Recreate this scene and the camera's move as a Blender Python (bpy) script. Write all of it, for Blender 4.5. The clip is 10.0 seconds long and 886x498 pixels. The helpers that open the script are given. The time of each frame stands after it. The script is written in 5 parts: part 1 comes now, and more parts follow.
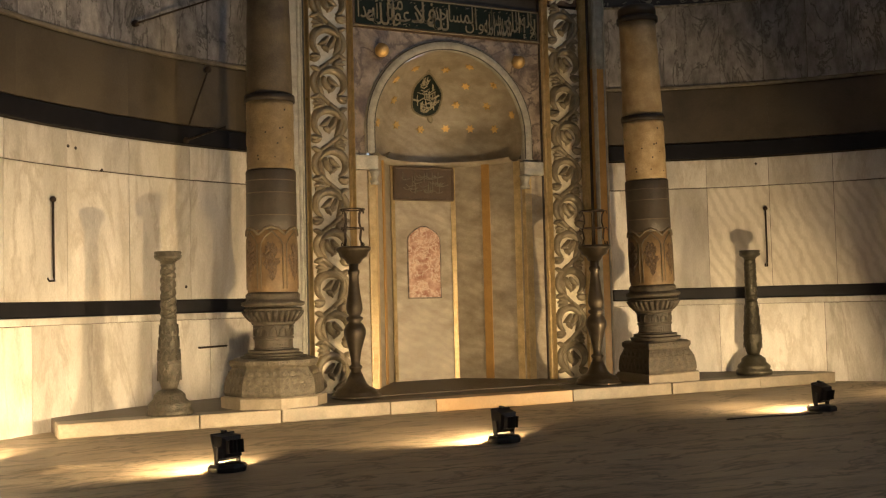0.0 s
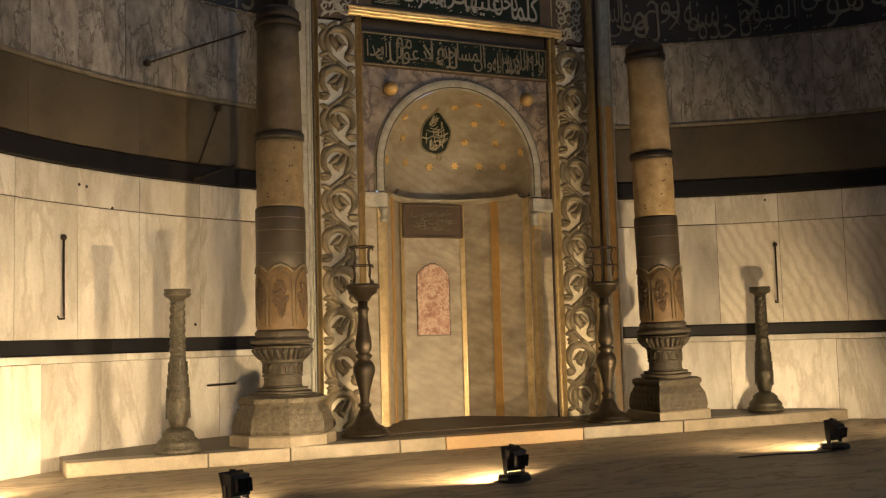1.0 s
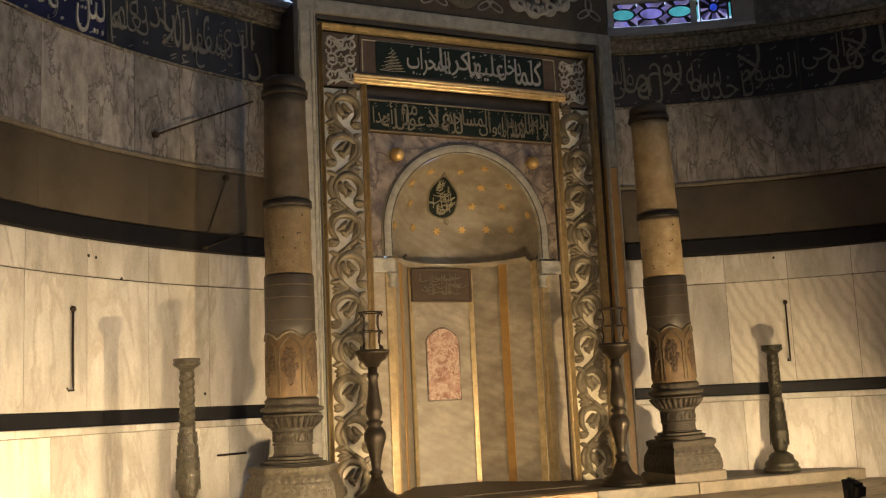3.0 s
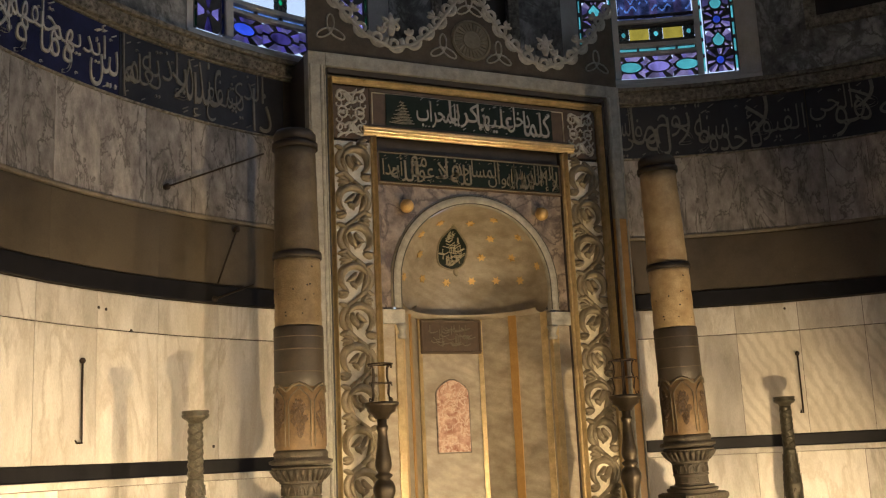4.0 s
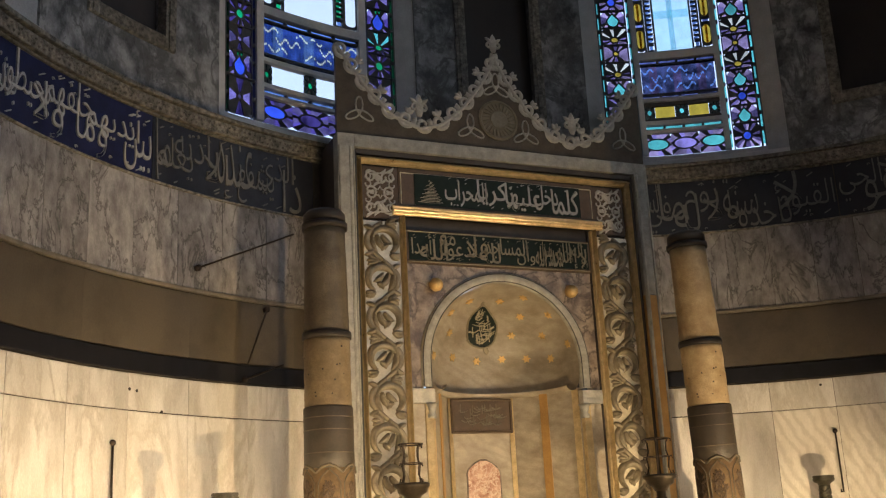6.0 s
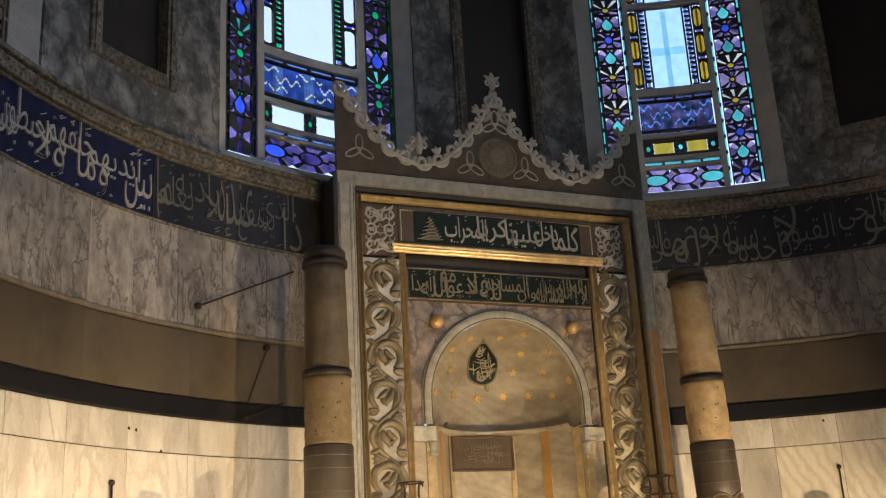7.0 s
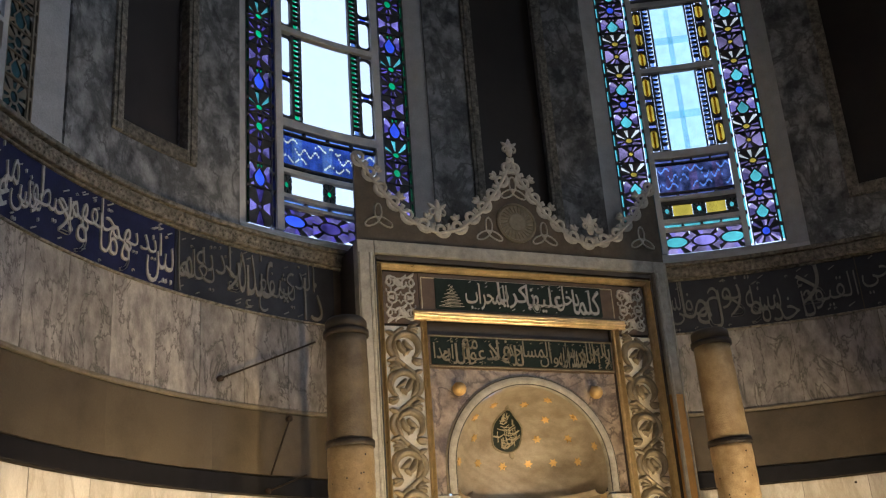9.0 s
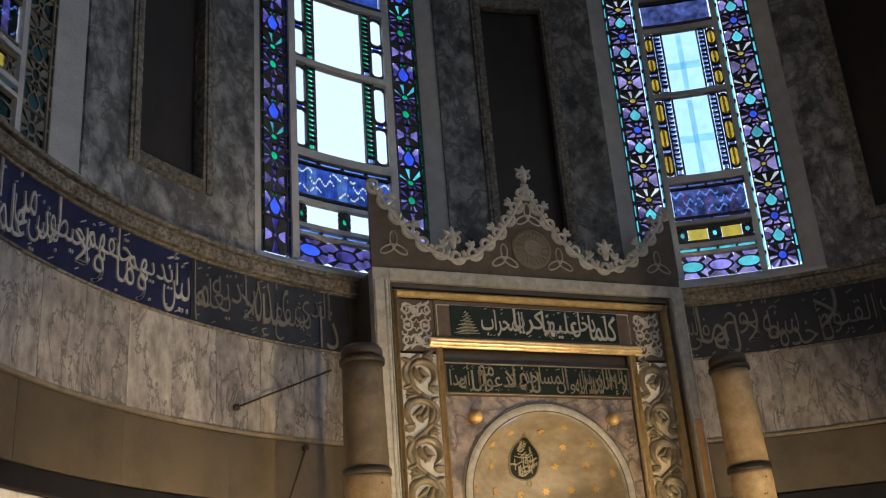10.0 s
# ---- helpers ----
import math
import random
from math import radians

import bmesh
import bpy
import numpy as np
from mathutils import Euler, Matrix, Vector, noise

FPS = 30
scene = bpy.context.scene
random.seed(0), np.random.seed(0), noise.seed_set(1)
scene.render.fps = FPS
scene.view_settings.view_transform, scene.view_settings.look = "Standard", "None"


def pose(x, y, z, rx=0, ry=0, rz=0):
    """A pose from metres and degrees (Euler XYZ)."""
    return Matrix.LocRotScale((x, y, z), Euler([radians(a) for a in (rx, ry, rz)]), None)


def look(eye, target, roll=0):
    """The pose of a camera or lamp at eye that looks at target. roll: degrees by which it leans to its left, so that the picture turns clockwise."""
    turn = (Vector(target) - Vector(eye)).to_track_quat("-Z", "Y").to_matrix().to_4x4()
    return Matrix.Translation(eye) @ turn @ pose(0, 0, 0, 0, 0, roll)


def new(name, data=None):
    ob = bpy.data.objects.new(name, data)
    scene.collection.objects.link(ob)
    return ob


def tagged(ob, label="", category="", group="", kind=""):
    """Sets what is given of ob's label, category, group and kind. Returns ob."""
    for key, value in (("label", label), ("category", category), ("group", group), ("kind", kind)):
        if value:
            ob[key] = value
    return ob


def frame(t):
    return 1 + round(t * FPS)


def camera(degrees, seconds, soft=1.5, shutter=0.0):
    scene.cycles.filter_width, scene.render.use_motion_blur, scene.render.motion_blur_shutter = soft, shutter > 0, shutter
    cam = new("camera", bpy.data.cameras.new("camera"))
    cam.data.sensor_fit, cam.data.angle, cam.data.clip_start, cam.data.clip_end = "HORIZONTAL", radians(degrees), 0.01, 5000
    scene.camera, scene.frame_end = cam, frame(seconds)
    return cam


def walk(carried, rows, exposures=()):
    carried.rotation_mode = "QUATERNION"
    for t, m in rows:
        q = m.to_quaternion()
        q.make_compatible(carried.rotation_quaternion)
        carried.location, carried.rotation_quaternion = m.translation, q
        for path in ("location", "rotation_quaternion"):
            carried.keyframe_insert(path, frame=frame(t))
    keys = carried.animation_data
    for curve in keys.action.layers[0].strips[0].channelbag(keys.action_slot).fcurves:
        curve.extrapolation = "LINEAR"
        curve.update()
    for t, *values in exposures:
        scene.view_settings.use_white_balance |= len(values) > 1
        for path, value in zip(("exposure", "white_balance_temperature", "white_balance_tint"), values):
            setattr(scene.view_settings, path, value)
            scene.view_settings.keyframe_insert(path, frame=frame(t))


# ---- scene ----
# ---- camera ----
EYE = (-5.758, -11.173, 1.006)
PATH = [  # seconds, tilt, lean, turn: a tripod head that only turns
    (0.0, 92.75, 1.44, -26.27), (0.5, 93.64, 1.43, -26.07), (1.0, 94.75, 1.54, -25.77),
    (1.5, 95.66, 1.87, -25.75), (2.0, 96.57, 2.24, -25.51), (2.5, 97.18, 2.50, -25.32),
    (4.0, 100.98, 2.61, -24.67), (4.5, 102.18, 2.53, -24.31), (5.0, 103.32, 2.68, -23.73),
    (5.5, 104.28, 2.82, -23.17), (7.0, 107.24, 3.09, -22.92), (7.5, 108.19, 3.27, -22.89),
    (8.0, 109.07, 3.37, -22.44), (8.5, 109.81, 3.55, -22.14), (9.0, 110.92, 3.97, -21.46),
    (9.5, 111.71, 4.15, -21.16), (10.0, 112.43, 4.16, -20.51),
]
cam = camera(45.05, 10.0, soft=1.2)
walk(cam, [(t, pose(*EYE, rx, ry, rz)) for t, rx, ry, rz in PATH], exposures=[(0.0, 1.7, 6500, 10), (2.5, 1.74, 6250, 10), (4.5, 2.05, 6100, 10), (7.0, 2.36, 6000, 10), (10.0, 2.6, 5950, 10)])

# ---- light ----
world = bpy.data.worlds.new("sky")
scene.world = world
world.use_nodes = True
wn = world.node_tree.nodes
sky = wn.new("ShaderNodeTexSky")
sky.sky_type, sky.sun_disc = "NISHITA", False
sky.sun_elevation, sky.sun_rotation = radians(60), radians(180)
sky.dust_density, sky.air_density, sky.ozone_density = 10.0, 0.8, 0.2
world.node_tree.links.new(sky.outputs["Color"], wn["Background"].inputs["Color"])
wn["Background"].inputs["Strength"].default_value = 0.15
FLOOD_WATTS = 16.0
FLOOD_COLOUR = (1.0, 0.70, 0.36)
SUN_DIRECTION = (radians(30), 0, 0)
sun = new("sun", bpy.data.lights.new("sun", "SUN"))
sun.data.energy, sun.data.angle, sun.data.color = 1.0, radians(12), (1.0, 0.95, 0.88)
sun.rotation_euler = SUN_DIRECTION
DAYLIGHT_WATTS = 33.0
for y in (-20.2, -15.7, -11.2):  # added lamps stand in for sky light in the south nave wall's unseen openings
    lamp = new("daylight", bpy.data.lights.new("daylight", "AREA"))
    lamp.data.shape, lamp.data.size, lamp.data.size_y = "RECTANGLE", 1.9, 6.3
    lamp.data.energy, lamp.data.color = DAYLIGHT_WATTS, (0.78, 0.89, 1.0)
    lamp.matrix_basis = look((6.6, y, 9.75), (0.0, y, 9.75))


# ---- materials ----
def mat(name, a, b, scale=6.0, rough=0.6, metal=0.0, bump=0.25, fine=60.0, vein=None, vein_scale=2.0, stretch=(1, 1, 1), spread=0.25, contrast=0.5, sharp=0.08, gloss=0.5, stain=None, stain_scale=0.9, stain_edge=0.56, bands=None):
    """A stone, metal or plaster: two colours mixed by coarse noise, fine grain, bump and, if asked, thin veins."""
    m = bpy.data.materials.new(name)
    m.use_nodes = True
    nt = m.node_tree
    nd, ln = nt.nodes, nt.links.new
    bsdf = nd["Principled BSDF"]
    tc, info = nd.new("ShaderNodeTexCoord"), nd.new("ShaderNodeObjectInfo")
    shift = nd.new("ShaderNodeVectorMath")
    shift.operation = "MULTIPLY_ADD"
    ln(info.outputs["Random"], shift.inputs[0])
    shift.inputs[1].default_value = (37.0, 53.0, 71.0)
    ln(tc.outputs["Object"], shift.inputs[2])
    mp = nd.new("ShaderNodeMapping")
    mp.inputs["Scale"].default_value = stretch
    ln(shift.outputs[0], mp.inputs[0])
    n1, n2 = nd.new("ShaderNodeTexNoise"), nd.new("ShaderNodeTexNoise")
    n1.inputs["Scale"].default_value, n1.inputs["Detail"].default_value, n1.inputs["Roughness"].default_value = scale, 6, 0.62
    n2.inputs["Scale"].default_value, n2.inputs["Detail"].default_value = fine, 4
    ln(mp.outputs[0], n1.inputs["Vector"])
    ln(mp.outputs[0], n2.inputs["Vector"])
    ramp = nd.new("ShaderNodeValToRGB")
    ramp.color_ramp.elements[0].position, ramp.color_ramp.elements[1].position = 0.5 - contrast / 2, 0.5 + contrast / 2
    ramp.color_ramp.elements[0].color, ramp.color_ramp.elements[1].color = (*a, 1), (*b, 1)
    ln(n1.outputs["Fac"], ramp.inputs[0])
    colour = ramp.outputs[0]
    if bands:  # flowing stripes: lean in degrees, stripes to the metre, colour, strength
        lean, often, tint, strong = bands
        tilt_map, wave = nd.new("ShaderNodeMapping"), nd.new("ShaderNodeTexWave")
        tilt_map.inputs["Rotation"].default_value = (0, radians(lean), 0)
        ln(shift.outputs[0], tilt_map.inputs[0])
        ln(tilt_map.outputs[0], wave.inputs["Vector"])
        wave.wave_profile, wave.bands_direction = "SIN", "X"
        wave.inputs["Scale"].default_value, wave.inputs["Distortion"].default_value = often / 3.2, 8.0
        wave.inputs["Detail"].default_value, wave.inputs["Detail Scale"].default_value, wave.inputs["Detail Roughness"].default_value = 4, 0.8, 0.6
        amount = nd.new("ShaderNodeMapRange")
        ln(wave.outputs["Fac"], amount.inputs[0])
        amount.inputs[1].default_value, amount.inputs[2].default_value, amount.inputs[4].default_value = 0.35, 0.95, strong
        bx = nd.new("ShaderNodeMix")
        bx.data_type = "RGBA"
        ln(amount.outputs[0], bx.inputs["Factor"])
        ln(colour, bx.inputs[6])
        bx.inputs[7].default_value = (*tint, 1)
        colour = bx.outputs[2]
    if vein:
        wv = nd.new("ShaderNodeTexNoise")
        wv.inputs["Scale"].default_value, wv.inputs["Detail"].default_value, wv.inputs["Distortion"].default_value, wv.inputs["Roughness"].default_value = vein_scale, 9, 0.5, 0.62
        ln(mp.outputs[0], wv.inputs["Vector"])
        vr = nd.new("ShaderNodeValToRGB")
        cr = vr.color_ramp
        cr.elements[0].position, cr.elements[1].position = 0.5 - sharp, 0.5
        cr.elements[0].color, cr.elements[1].color = (0, 0, 0, 1), (1, 1, 1, 1)
        e = cr.elements.new(0.5 + sharp)
        e.color = (0, 0, 0, 1)
        ln(wv.outputs["Fac"], vr.inputs[0])
        mx = nd.new("ShaderNodeMix")
        mx.data_type = "RGBA"
        ln(vr.outputs[0], mx.inputs["Factor"])
        ln(colour, mx.inputs[6])
        mx.inputs[7].default_value = (*vein, 1)
        colour = mx.outputs[2]
    if stain:  # dirt in patches with ragged edges
        sn = nd.new("ShaderNodeTexNoise")
        sn.inputs["Scale"].default_value, sn.inputs["Detail"].default_value, sn.inputs["Roughness"].default_value = stain_scale, 8, 0.7
        ln(mp.outputs[0], sn.inputs["Vector"])
        sr = nd.new("ShaderNodeMapRange")
        ln(sn.outputs["Fac"], sr.inputs[0])
        sr.inputs[1].default_value, sr.inputs[2].default_value, sr.inputs[4].default_value = stain_edge, stain_edge + 0.2, 0.5
        sx = nd.new("ShaderNodeMix")
        sx.data_type = "RGBA"
        ln(sr.outputs[0], sx.inputs["Factor"])
        ln(colour, sx.inputs[6])
        sx.inputs[7].default_value = (*stain, 1)
        colour = sx.outputs[2]
    # every piece a little lighter or darker, with fine grain over it
    br = nd.new("ShaderNodeMapRange")
    ln(info.outputs["Random"], br.inputs[0])
    br.inputs[3].default_value, br.inputs[4].default_value = 1 - spread, 1 + spread * 0.4
    gr = nd.new("ShaderNodeMapRange")
    ln(n2.outputs["Fac"], gr.inputs[0])
    gr.inputs[3].default_value, gr.inputs[4].default_value = 0.75, 1.2
    mul = nd.new("ShaderNodeMath")
    mul.operation = "MULTIPLY"
    ln(br.outputs[0], mul.inputs[0])
    ln(gr.outputs[0], mul.inputs[1])
    sc = nd.new("ShaderNodeVectorMath")
    sc.operation = "SCALE"
    ln(colour, sc.inputs[0])
    ln(mul.outputs[0], sc.inputs["Scale"])
    ln(sc.outputs[0], bsdf.inputs["Base Color"])
    bsdf.inputs["Metallic"].default_value = metal
    bsdf.inputs["Specular IOR Level"].default_value = gloss
    rr = nd.new("ShaderNodeMapRange")
    ln(n1.outputs["Fac"], rr.inputs[0])
    rr.inputs[3].default_value, rr.inputs[4].default_value = max(rough - 0.12, 0.05), min(rough + 0.12, 1)
    ln(rr.outputs[0], bsdf.inputs["Roughness"])
    bp = nd.new("ShaderNodeBump")
    bp.inputs["Strength"].default_value, bp.inputs["Distance"].default_value = bump, 0.01
    ad = nd.new("ShaderNodeMath")
    ad.operation = "ADD"
    ln(n1.outputs["Fac"], ad.inputs[0])
    ln(n2.outputs["Fac"], ad.inputs[1])
    ln(ad.outputs[0], bp.inputs["Height"])
    ln(bp.outputs[0], bsdf.inputs["Normal"])
    return m


def glass(name, colour, cloud=0.25):
    """Stained glass: coloured, see-through, cloudy here and there, with a glossy face."""
    m = bpy.data.materials.new(name)
    m.use_nodes = True
    nd, ln = m.node_tree.nodes, m.node_tree.links.new
    nd.remove(nd["Principled BSDF"])
    tc, info = nd.new("ShaderNodeTexCoord"), nd.new("ShaderNodeObjectInfo")
    n = nd.new("ShaderNodeTexNoise")
    n.inputs["Scale"].default_value, n.inputs["Detail"].default_value = 9, 4
    ln(tc.outputs["Object"], n.inputs["Vector"])
    ad = nd.new("ShaderNodeMath")
    ad.operation = "MULTIPLY_ADD"
    ln(info.outputs["Random"], ad.inputs[0])
    ad.inputs[1].default_value = 0.5
    ln(n.outputs["Fac"], ad.inputs[2])
    mr = nd.new("ShaderNodeMapRange")
    ln(ad.outputs[0], mr.inputs[0])
    mr.inputs[1].default_value, mr.inputs[2].default_value = 0.3, 1.2
    mr.inputs[3].default_value, mr.inputs[4].default_value = 1 - cloud * 2, 1.0
    sc = nd.new("ShaderNodeVectorMath")
    sc.operation = "SCALE"
    sc.inputs[0].default_value = [math.sqrt(k) for k in colour]  # the light passes two faces
    ln(mr.outputs[0], sc.inputs["Scale"])
    tr, gl, mx = nd.new("ShaderNodeBsdfTransparent"), nd.new("ShaderNodeBsdfGlossy"), nd.new("ShaderNodeMixShader")
    ln(sc.outputs[0], tr.inputs["Color"])
    gl.inputs["Roughness"].default_value = 0.15
    mx.inputs[0].default_value = 0.05
    ln(tr.outputs[0], mx.inputs[1])
    ln(gl.outputs[0], mx.inputs[2])
    ln(mx.outputs[0], nd["Material Output"].inputs["Surface"])
    return m


def glow(name, colour, strength):
    m = bpy.data.materials.new(name)
    m.use_nodes = True
    b = m.node_tree.nodes["Principled BSDF"]
    b.inputs["Base Color"].default_value = (*colour, 1)
    b.inputs["Emission Color"].default_value, b.inputs["Emission Strength"].default_value = (*colour, 1), strength
    return m


M_MARBLE = mat("cream_marble", (0.50, 0.475, 0.43), (0.80, 0.775, 0.73), 1.3, 0.34, bump=0.16, vein=(0.53, 0.495, 0.44), vein_scale=0.8, sharp=0.04, stretch=(2.0, 2.0, 0.6), spread=0.24, contrast=0.34, stain=(0.28, 0.24, 0.185), stain_scale=2.4, stain_edge=0.54)
M_STRIPED = mat("striped_marble", (0.56, 0.515, 0.44), (0.76, 0.72, 0.65), 2.0, 0.36, bump=0.1, bands=(24, 8.0, (0.42, 0.375, 0.31), 0.42), stretch=(2.2, 2.2, 0.7), spread=0.1, contrast=0.45, stain=(0.4, 0.34, 0.26), stain_scale=1.6)
M_VEINED = mat("grey_veined_marble", (0.18, 0.167, 0.164), (0.50, 0.472, 0.458), 4.5, 0.45, bump=0.3, vein=(0.115, 0.105, 0.10), vein_scale=1.7, stretch=(1.6, 1.6, 0.8), spread=0.3, contrast=0.36, sharp=0.022, stain=(0.14, 0.125, 0.115), stain_scale=3.0, stain_edge=0.52)
M_BROWN = mat("brown_stone", (0.062, 0.05, 0.034), (0.125, 0.10, 0.068), 2.0, 0.5, bump=0.2, spread=0.15, contrast=0.4, stain=(0.045, 0.036, 0.026), stain_scale=1.0, stain_edge=0.52)
M_BLACK = mat("black_marble", (0.004, 0.004, 0.006), (0.012, 0.012, 0.016), 5, 0.5, bump=0.1, gloss=0.25)
M_LEDGE = mat("ledge_stone", (0.13, 0.11, 0.082), (0.30, 0.26, 0.20), 7, 0.6, bump=0.5)
M_NAVY = mat("navy_tile", (0.007, 0.009, 0.036), (0.018, 0.023, 0.09), 5, 0.5, bump=0.15, gloss=0.3)
# darker copies of the navy tile and its lettering carry the weaker light
M_NAVY_SHADED = mat("shaded_navy_tile", (0.010, 0.012, 0.022), (0.03, 0.033, 0.045), 5, 0.5, bump=0.15)
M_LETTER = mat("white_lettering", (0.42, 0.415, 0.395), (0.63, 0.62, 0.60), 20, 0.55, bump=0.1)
M_LETTER_SHADED = mat("shaded_lettering", (0.12, 0.118, 0.11), (0.20, 0.195, 0.175), 20, 0.55, bump=0.1)
M_FRIEZE = mat("carved_frieze", (0.085, 0.08, 0.07), (0.33, 0.305, 0.26), 16, 0.8, bump=1.0, contrast=0.3, stain=(0.07, 0.066, 0.06), stain_scale=2.4, stain_edge=0.5)
M_DARK_WALL = mat("dark_grey_marble", (0.05, 0.053, 0.058), (0.36, 0.365, 0.375), 4.2, 0.5, bump=0.45, vein=(0.10, 0.102, 0.105), vein_scale=2.2, stretch=(1, 1, 0.8), spread=0.2, contrast=0.26, sharp=0.05, stain=(0.055, 0.05, 0.046), stain_scale=1.7, stain_edge=0.52)
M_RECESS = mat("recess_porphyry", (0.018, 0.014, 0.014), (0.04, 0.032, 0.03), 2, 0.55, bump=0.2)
M_JOINT = mat("mortar", (0.08, 0.066, 0.05), (0.15, 0.125, 0.095), 12, 0.9, bump=0.5)
M_FRAME = mat("window_stone", (0.46, 0.47, 0.49), (0.66, 0.67, 0.69), 5, 0.7, bump=0.3)
M_LEAD_DARK = mat("dark_lead", (0.035, 0.035, 0.04), (0.10, 0.10, 0.11), 18, 0.6, bump=0.3)
M_FLOOR = mat("worn_floor", (0.15, 0.116, 0.08), (0.35, 0.28, 0.195), 1.6, 0.5, bump=0.6, fine=26, stretch=(0.7, 1.8, 1), vein=(0.085, 0.065, 0.045), vein_scale=1.4, sharp=0.03)
M_STEP_OCHRE = mat("ochre_step_marble", (0.30, 0.19, 0.09), (0.45, 0.31, 0.17), 5, 0.45, bump=0.3, stain=(0.18, 0.13, 0.08), stain_scale=2.5, stain_edge=0.5)
M_STEP = mat("step_marble", (0.17, 0.14, 0.10), (0.34, 0.29, 0.22), 4, 0.45, bump=0.3, stain=(0.16, 0.13, 0.095), stain_scale=2.5, stain_edge=0.5)
M_PLATFORM = mat("dark_platform", (0.07, 0.055, 0.045), (0.14, 0.11, 0.085), 3, 0.5, bump=0.3)
M_NICHE_FLOOR = mat("dark_boards", (0.045, 0.03, 0.018), (0.11, 0.078, 0.048), 5, 0.5, bump=0.4, fine=80, stretch=(0.6, 5, 1))
M_GREY = mat("mihrab_marble", (0.29, 0.245, 0.18), (0.50, 0.445, 0.355), 3.2, 0.4, bump=0.08, bands=(62, 9.0, (0.22, 0.185, 0.135), 0.22), stretch=(1, 1, 1.6), spread=0.15, contrast=0.36, stain=(0.23, 0.19, 0.14), stain_scale=2.6, stain_edge=0.53)
M_EDGE = mat("mihrab_edge_stone", (0.32, 0.31, 0.27), (0.56, 0.545, 0.48), 9, 0.5, bump=0.35, contrast=0.4, stain=(0.22, 0.205, 0.17), stain_scale=3)
M_GOLD = mat("gilding", (0.58, 0.43, 0.22), (0.90, 0.73, 0.46), 7, 0.36, metal=0.75, bump=0.25)
M_GOLD_FLAT = mat("worn_gilding", (0.46, 0.34, 0.17), (0.82, 0.65, 0.36), 9, 0.32, metal=0.4, bump=0.3, stain=(0.32, 0.25, 0.15), stain_scale=5, stain_edge=0.54)
M_OCHRE = mat("ochre_and_lit_marble", (0.40, 0.225, 0.065), (0.55, 0.33, 0.11), 6, 0.4, bump=0.15)
M_SCROLL = mat("carved_scroll_stone", (0.14, 0.115, 0.075), (0.27, 0.23, 0.16), 12, 0.36, metal=0.2, bump=0.4)
M_GROUND = mat("gilt_ground", (0.50, 0.45, 0.34), (0.80, 0.735, 0.59), 10, 0.34, metal=0.3, bump=0.25)
M_BRECCIA = mat("purple_breccia", (0.135, 0.102, 0.083), (0.35, 0.29, 0.23), 4.5, 0.4, bump=0.15, contrast=0.25, vein=(0.09, 0.068, 0.058), vein_scale=2.6, sharp=0.045)
M_PINK = mat("pink_marble", (0.36, 0.155, 0.10), (0.70, 0.47, 0.36), 7, 0.42, bump=0.25, vein=(0.76, 0.60, 0.48), vein_scale=9, contrast=0.24, sharp=0.05, stain=(0.30, 0.12, 0.08), stain_scale=9, stain_edge=0.54)
M_GREEN = mat("green_panel", (0.006, 0.013, 0.010), (0.016, 0.028, 0.022), 6, 0.55, bump=0.1, gloss=0.2)
M_PLAQUE = mat("dark_plaque", (0.07, 0.045, 0.025), (0.13, 0.085, 0.05), 9, 0.5, bump=0.3)
M_CREAM_LINE = mat("cream_lettering", (0.46, 0.40, 0.28), (0.66, 0.60, 0.45), 18, 0.5, bump=0.1)
M_GOLD_LINE = mat("gold_lettering", (0.19, 0.165, 0.108), (0.30, 0.26, 0.18), 18, 0.5, metal=0.2, bump=0.1)
M_CROWN = mat("crown_board", (0.075, 0.062, 0.046), (0.135, 0.112, 0.084), 8, 0.6, bump=0.25, gloss=0.25)
M_CROWN_LINE = mat("crown_carving", (0.34, 0.325, 0.29), (0.60, 0.575, 0.52), 12, 0.55, bump=0.3)
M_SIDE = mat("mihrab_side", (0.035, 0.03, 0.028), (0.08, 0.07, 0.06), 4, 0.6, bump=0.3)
M_BRONZE = mat("dark_bronze", (0.035, 0.028, 0.02), (0.085, 0.067, 0.045), 10, 0.36, metal=0.6, bump=0.2)
M_BRONZE_GREEN = mat("green_bronze", (0.045, 0.042, 0.03), (0.10, 0.09, 0.064), 12, 0.45, metal=0.5, bump=0.3)
M_BASE = mat("carved_grey_stone", (0.034, 0.028, 0.02), (0.085, 0.07, 0.05), 18, 0.55, bump=1.0, contrast=0.35)
M_PALE_BASE = mat("pale_carved_stone", (0.055, 0.047, 0.034), (0.14, 0.12, 0.088), 18, 0.5, bump=1.0, contrast=0.35)
M_WAX = mat("old_wax", (0.34, 0.235, 0.115), (0.58, 0.45, 0.26), 6, 0.5, bump=0.6, contrast=0.4, stain=(0.23, 0.15, 0.07), stain_scale=4.0, stain_edge=0.55)
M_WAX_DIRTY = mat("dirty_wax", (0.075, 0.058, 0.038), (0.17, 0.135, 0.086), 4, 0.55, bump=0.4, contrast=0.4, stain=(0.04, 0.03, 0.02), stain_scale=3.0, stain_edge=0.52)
# stained wax as M_WAX, its colours scaled down for a dimmer-lit candle
M_WAX_DIM = mat("dimmed_wax", (0.19, 0.13, 0.065), (0.36, 0.275, 0.155), 6, 0.5, bump=0.6, contrast=0.4, stain=(0.12, 0.08, 0.04), stain_scale=4.0, stain_edge=0.52)
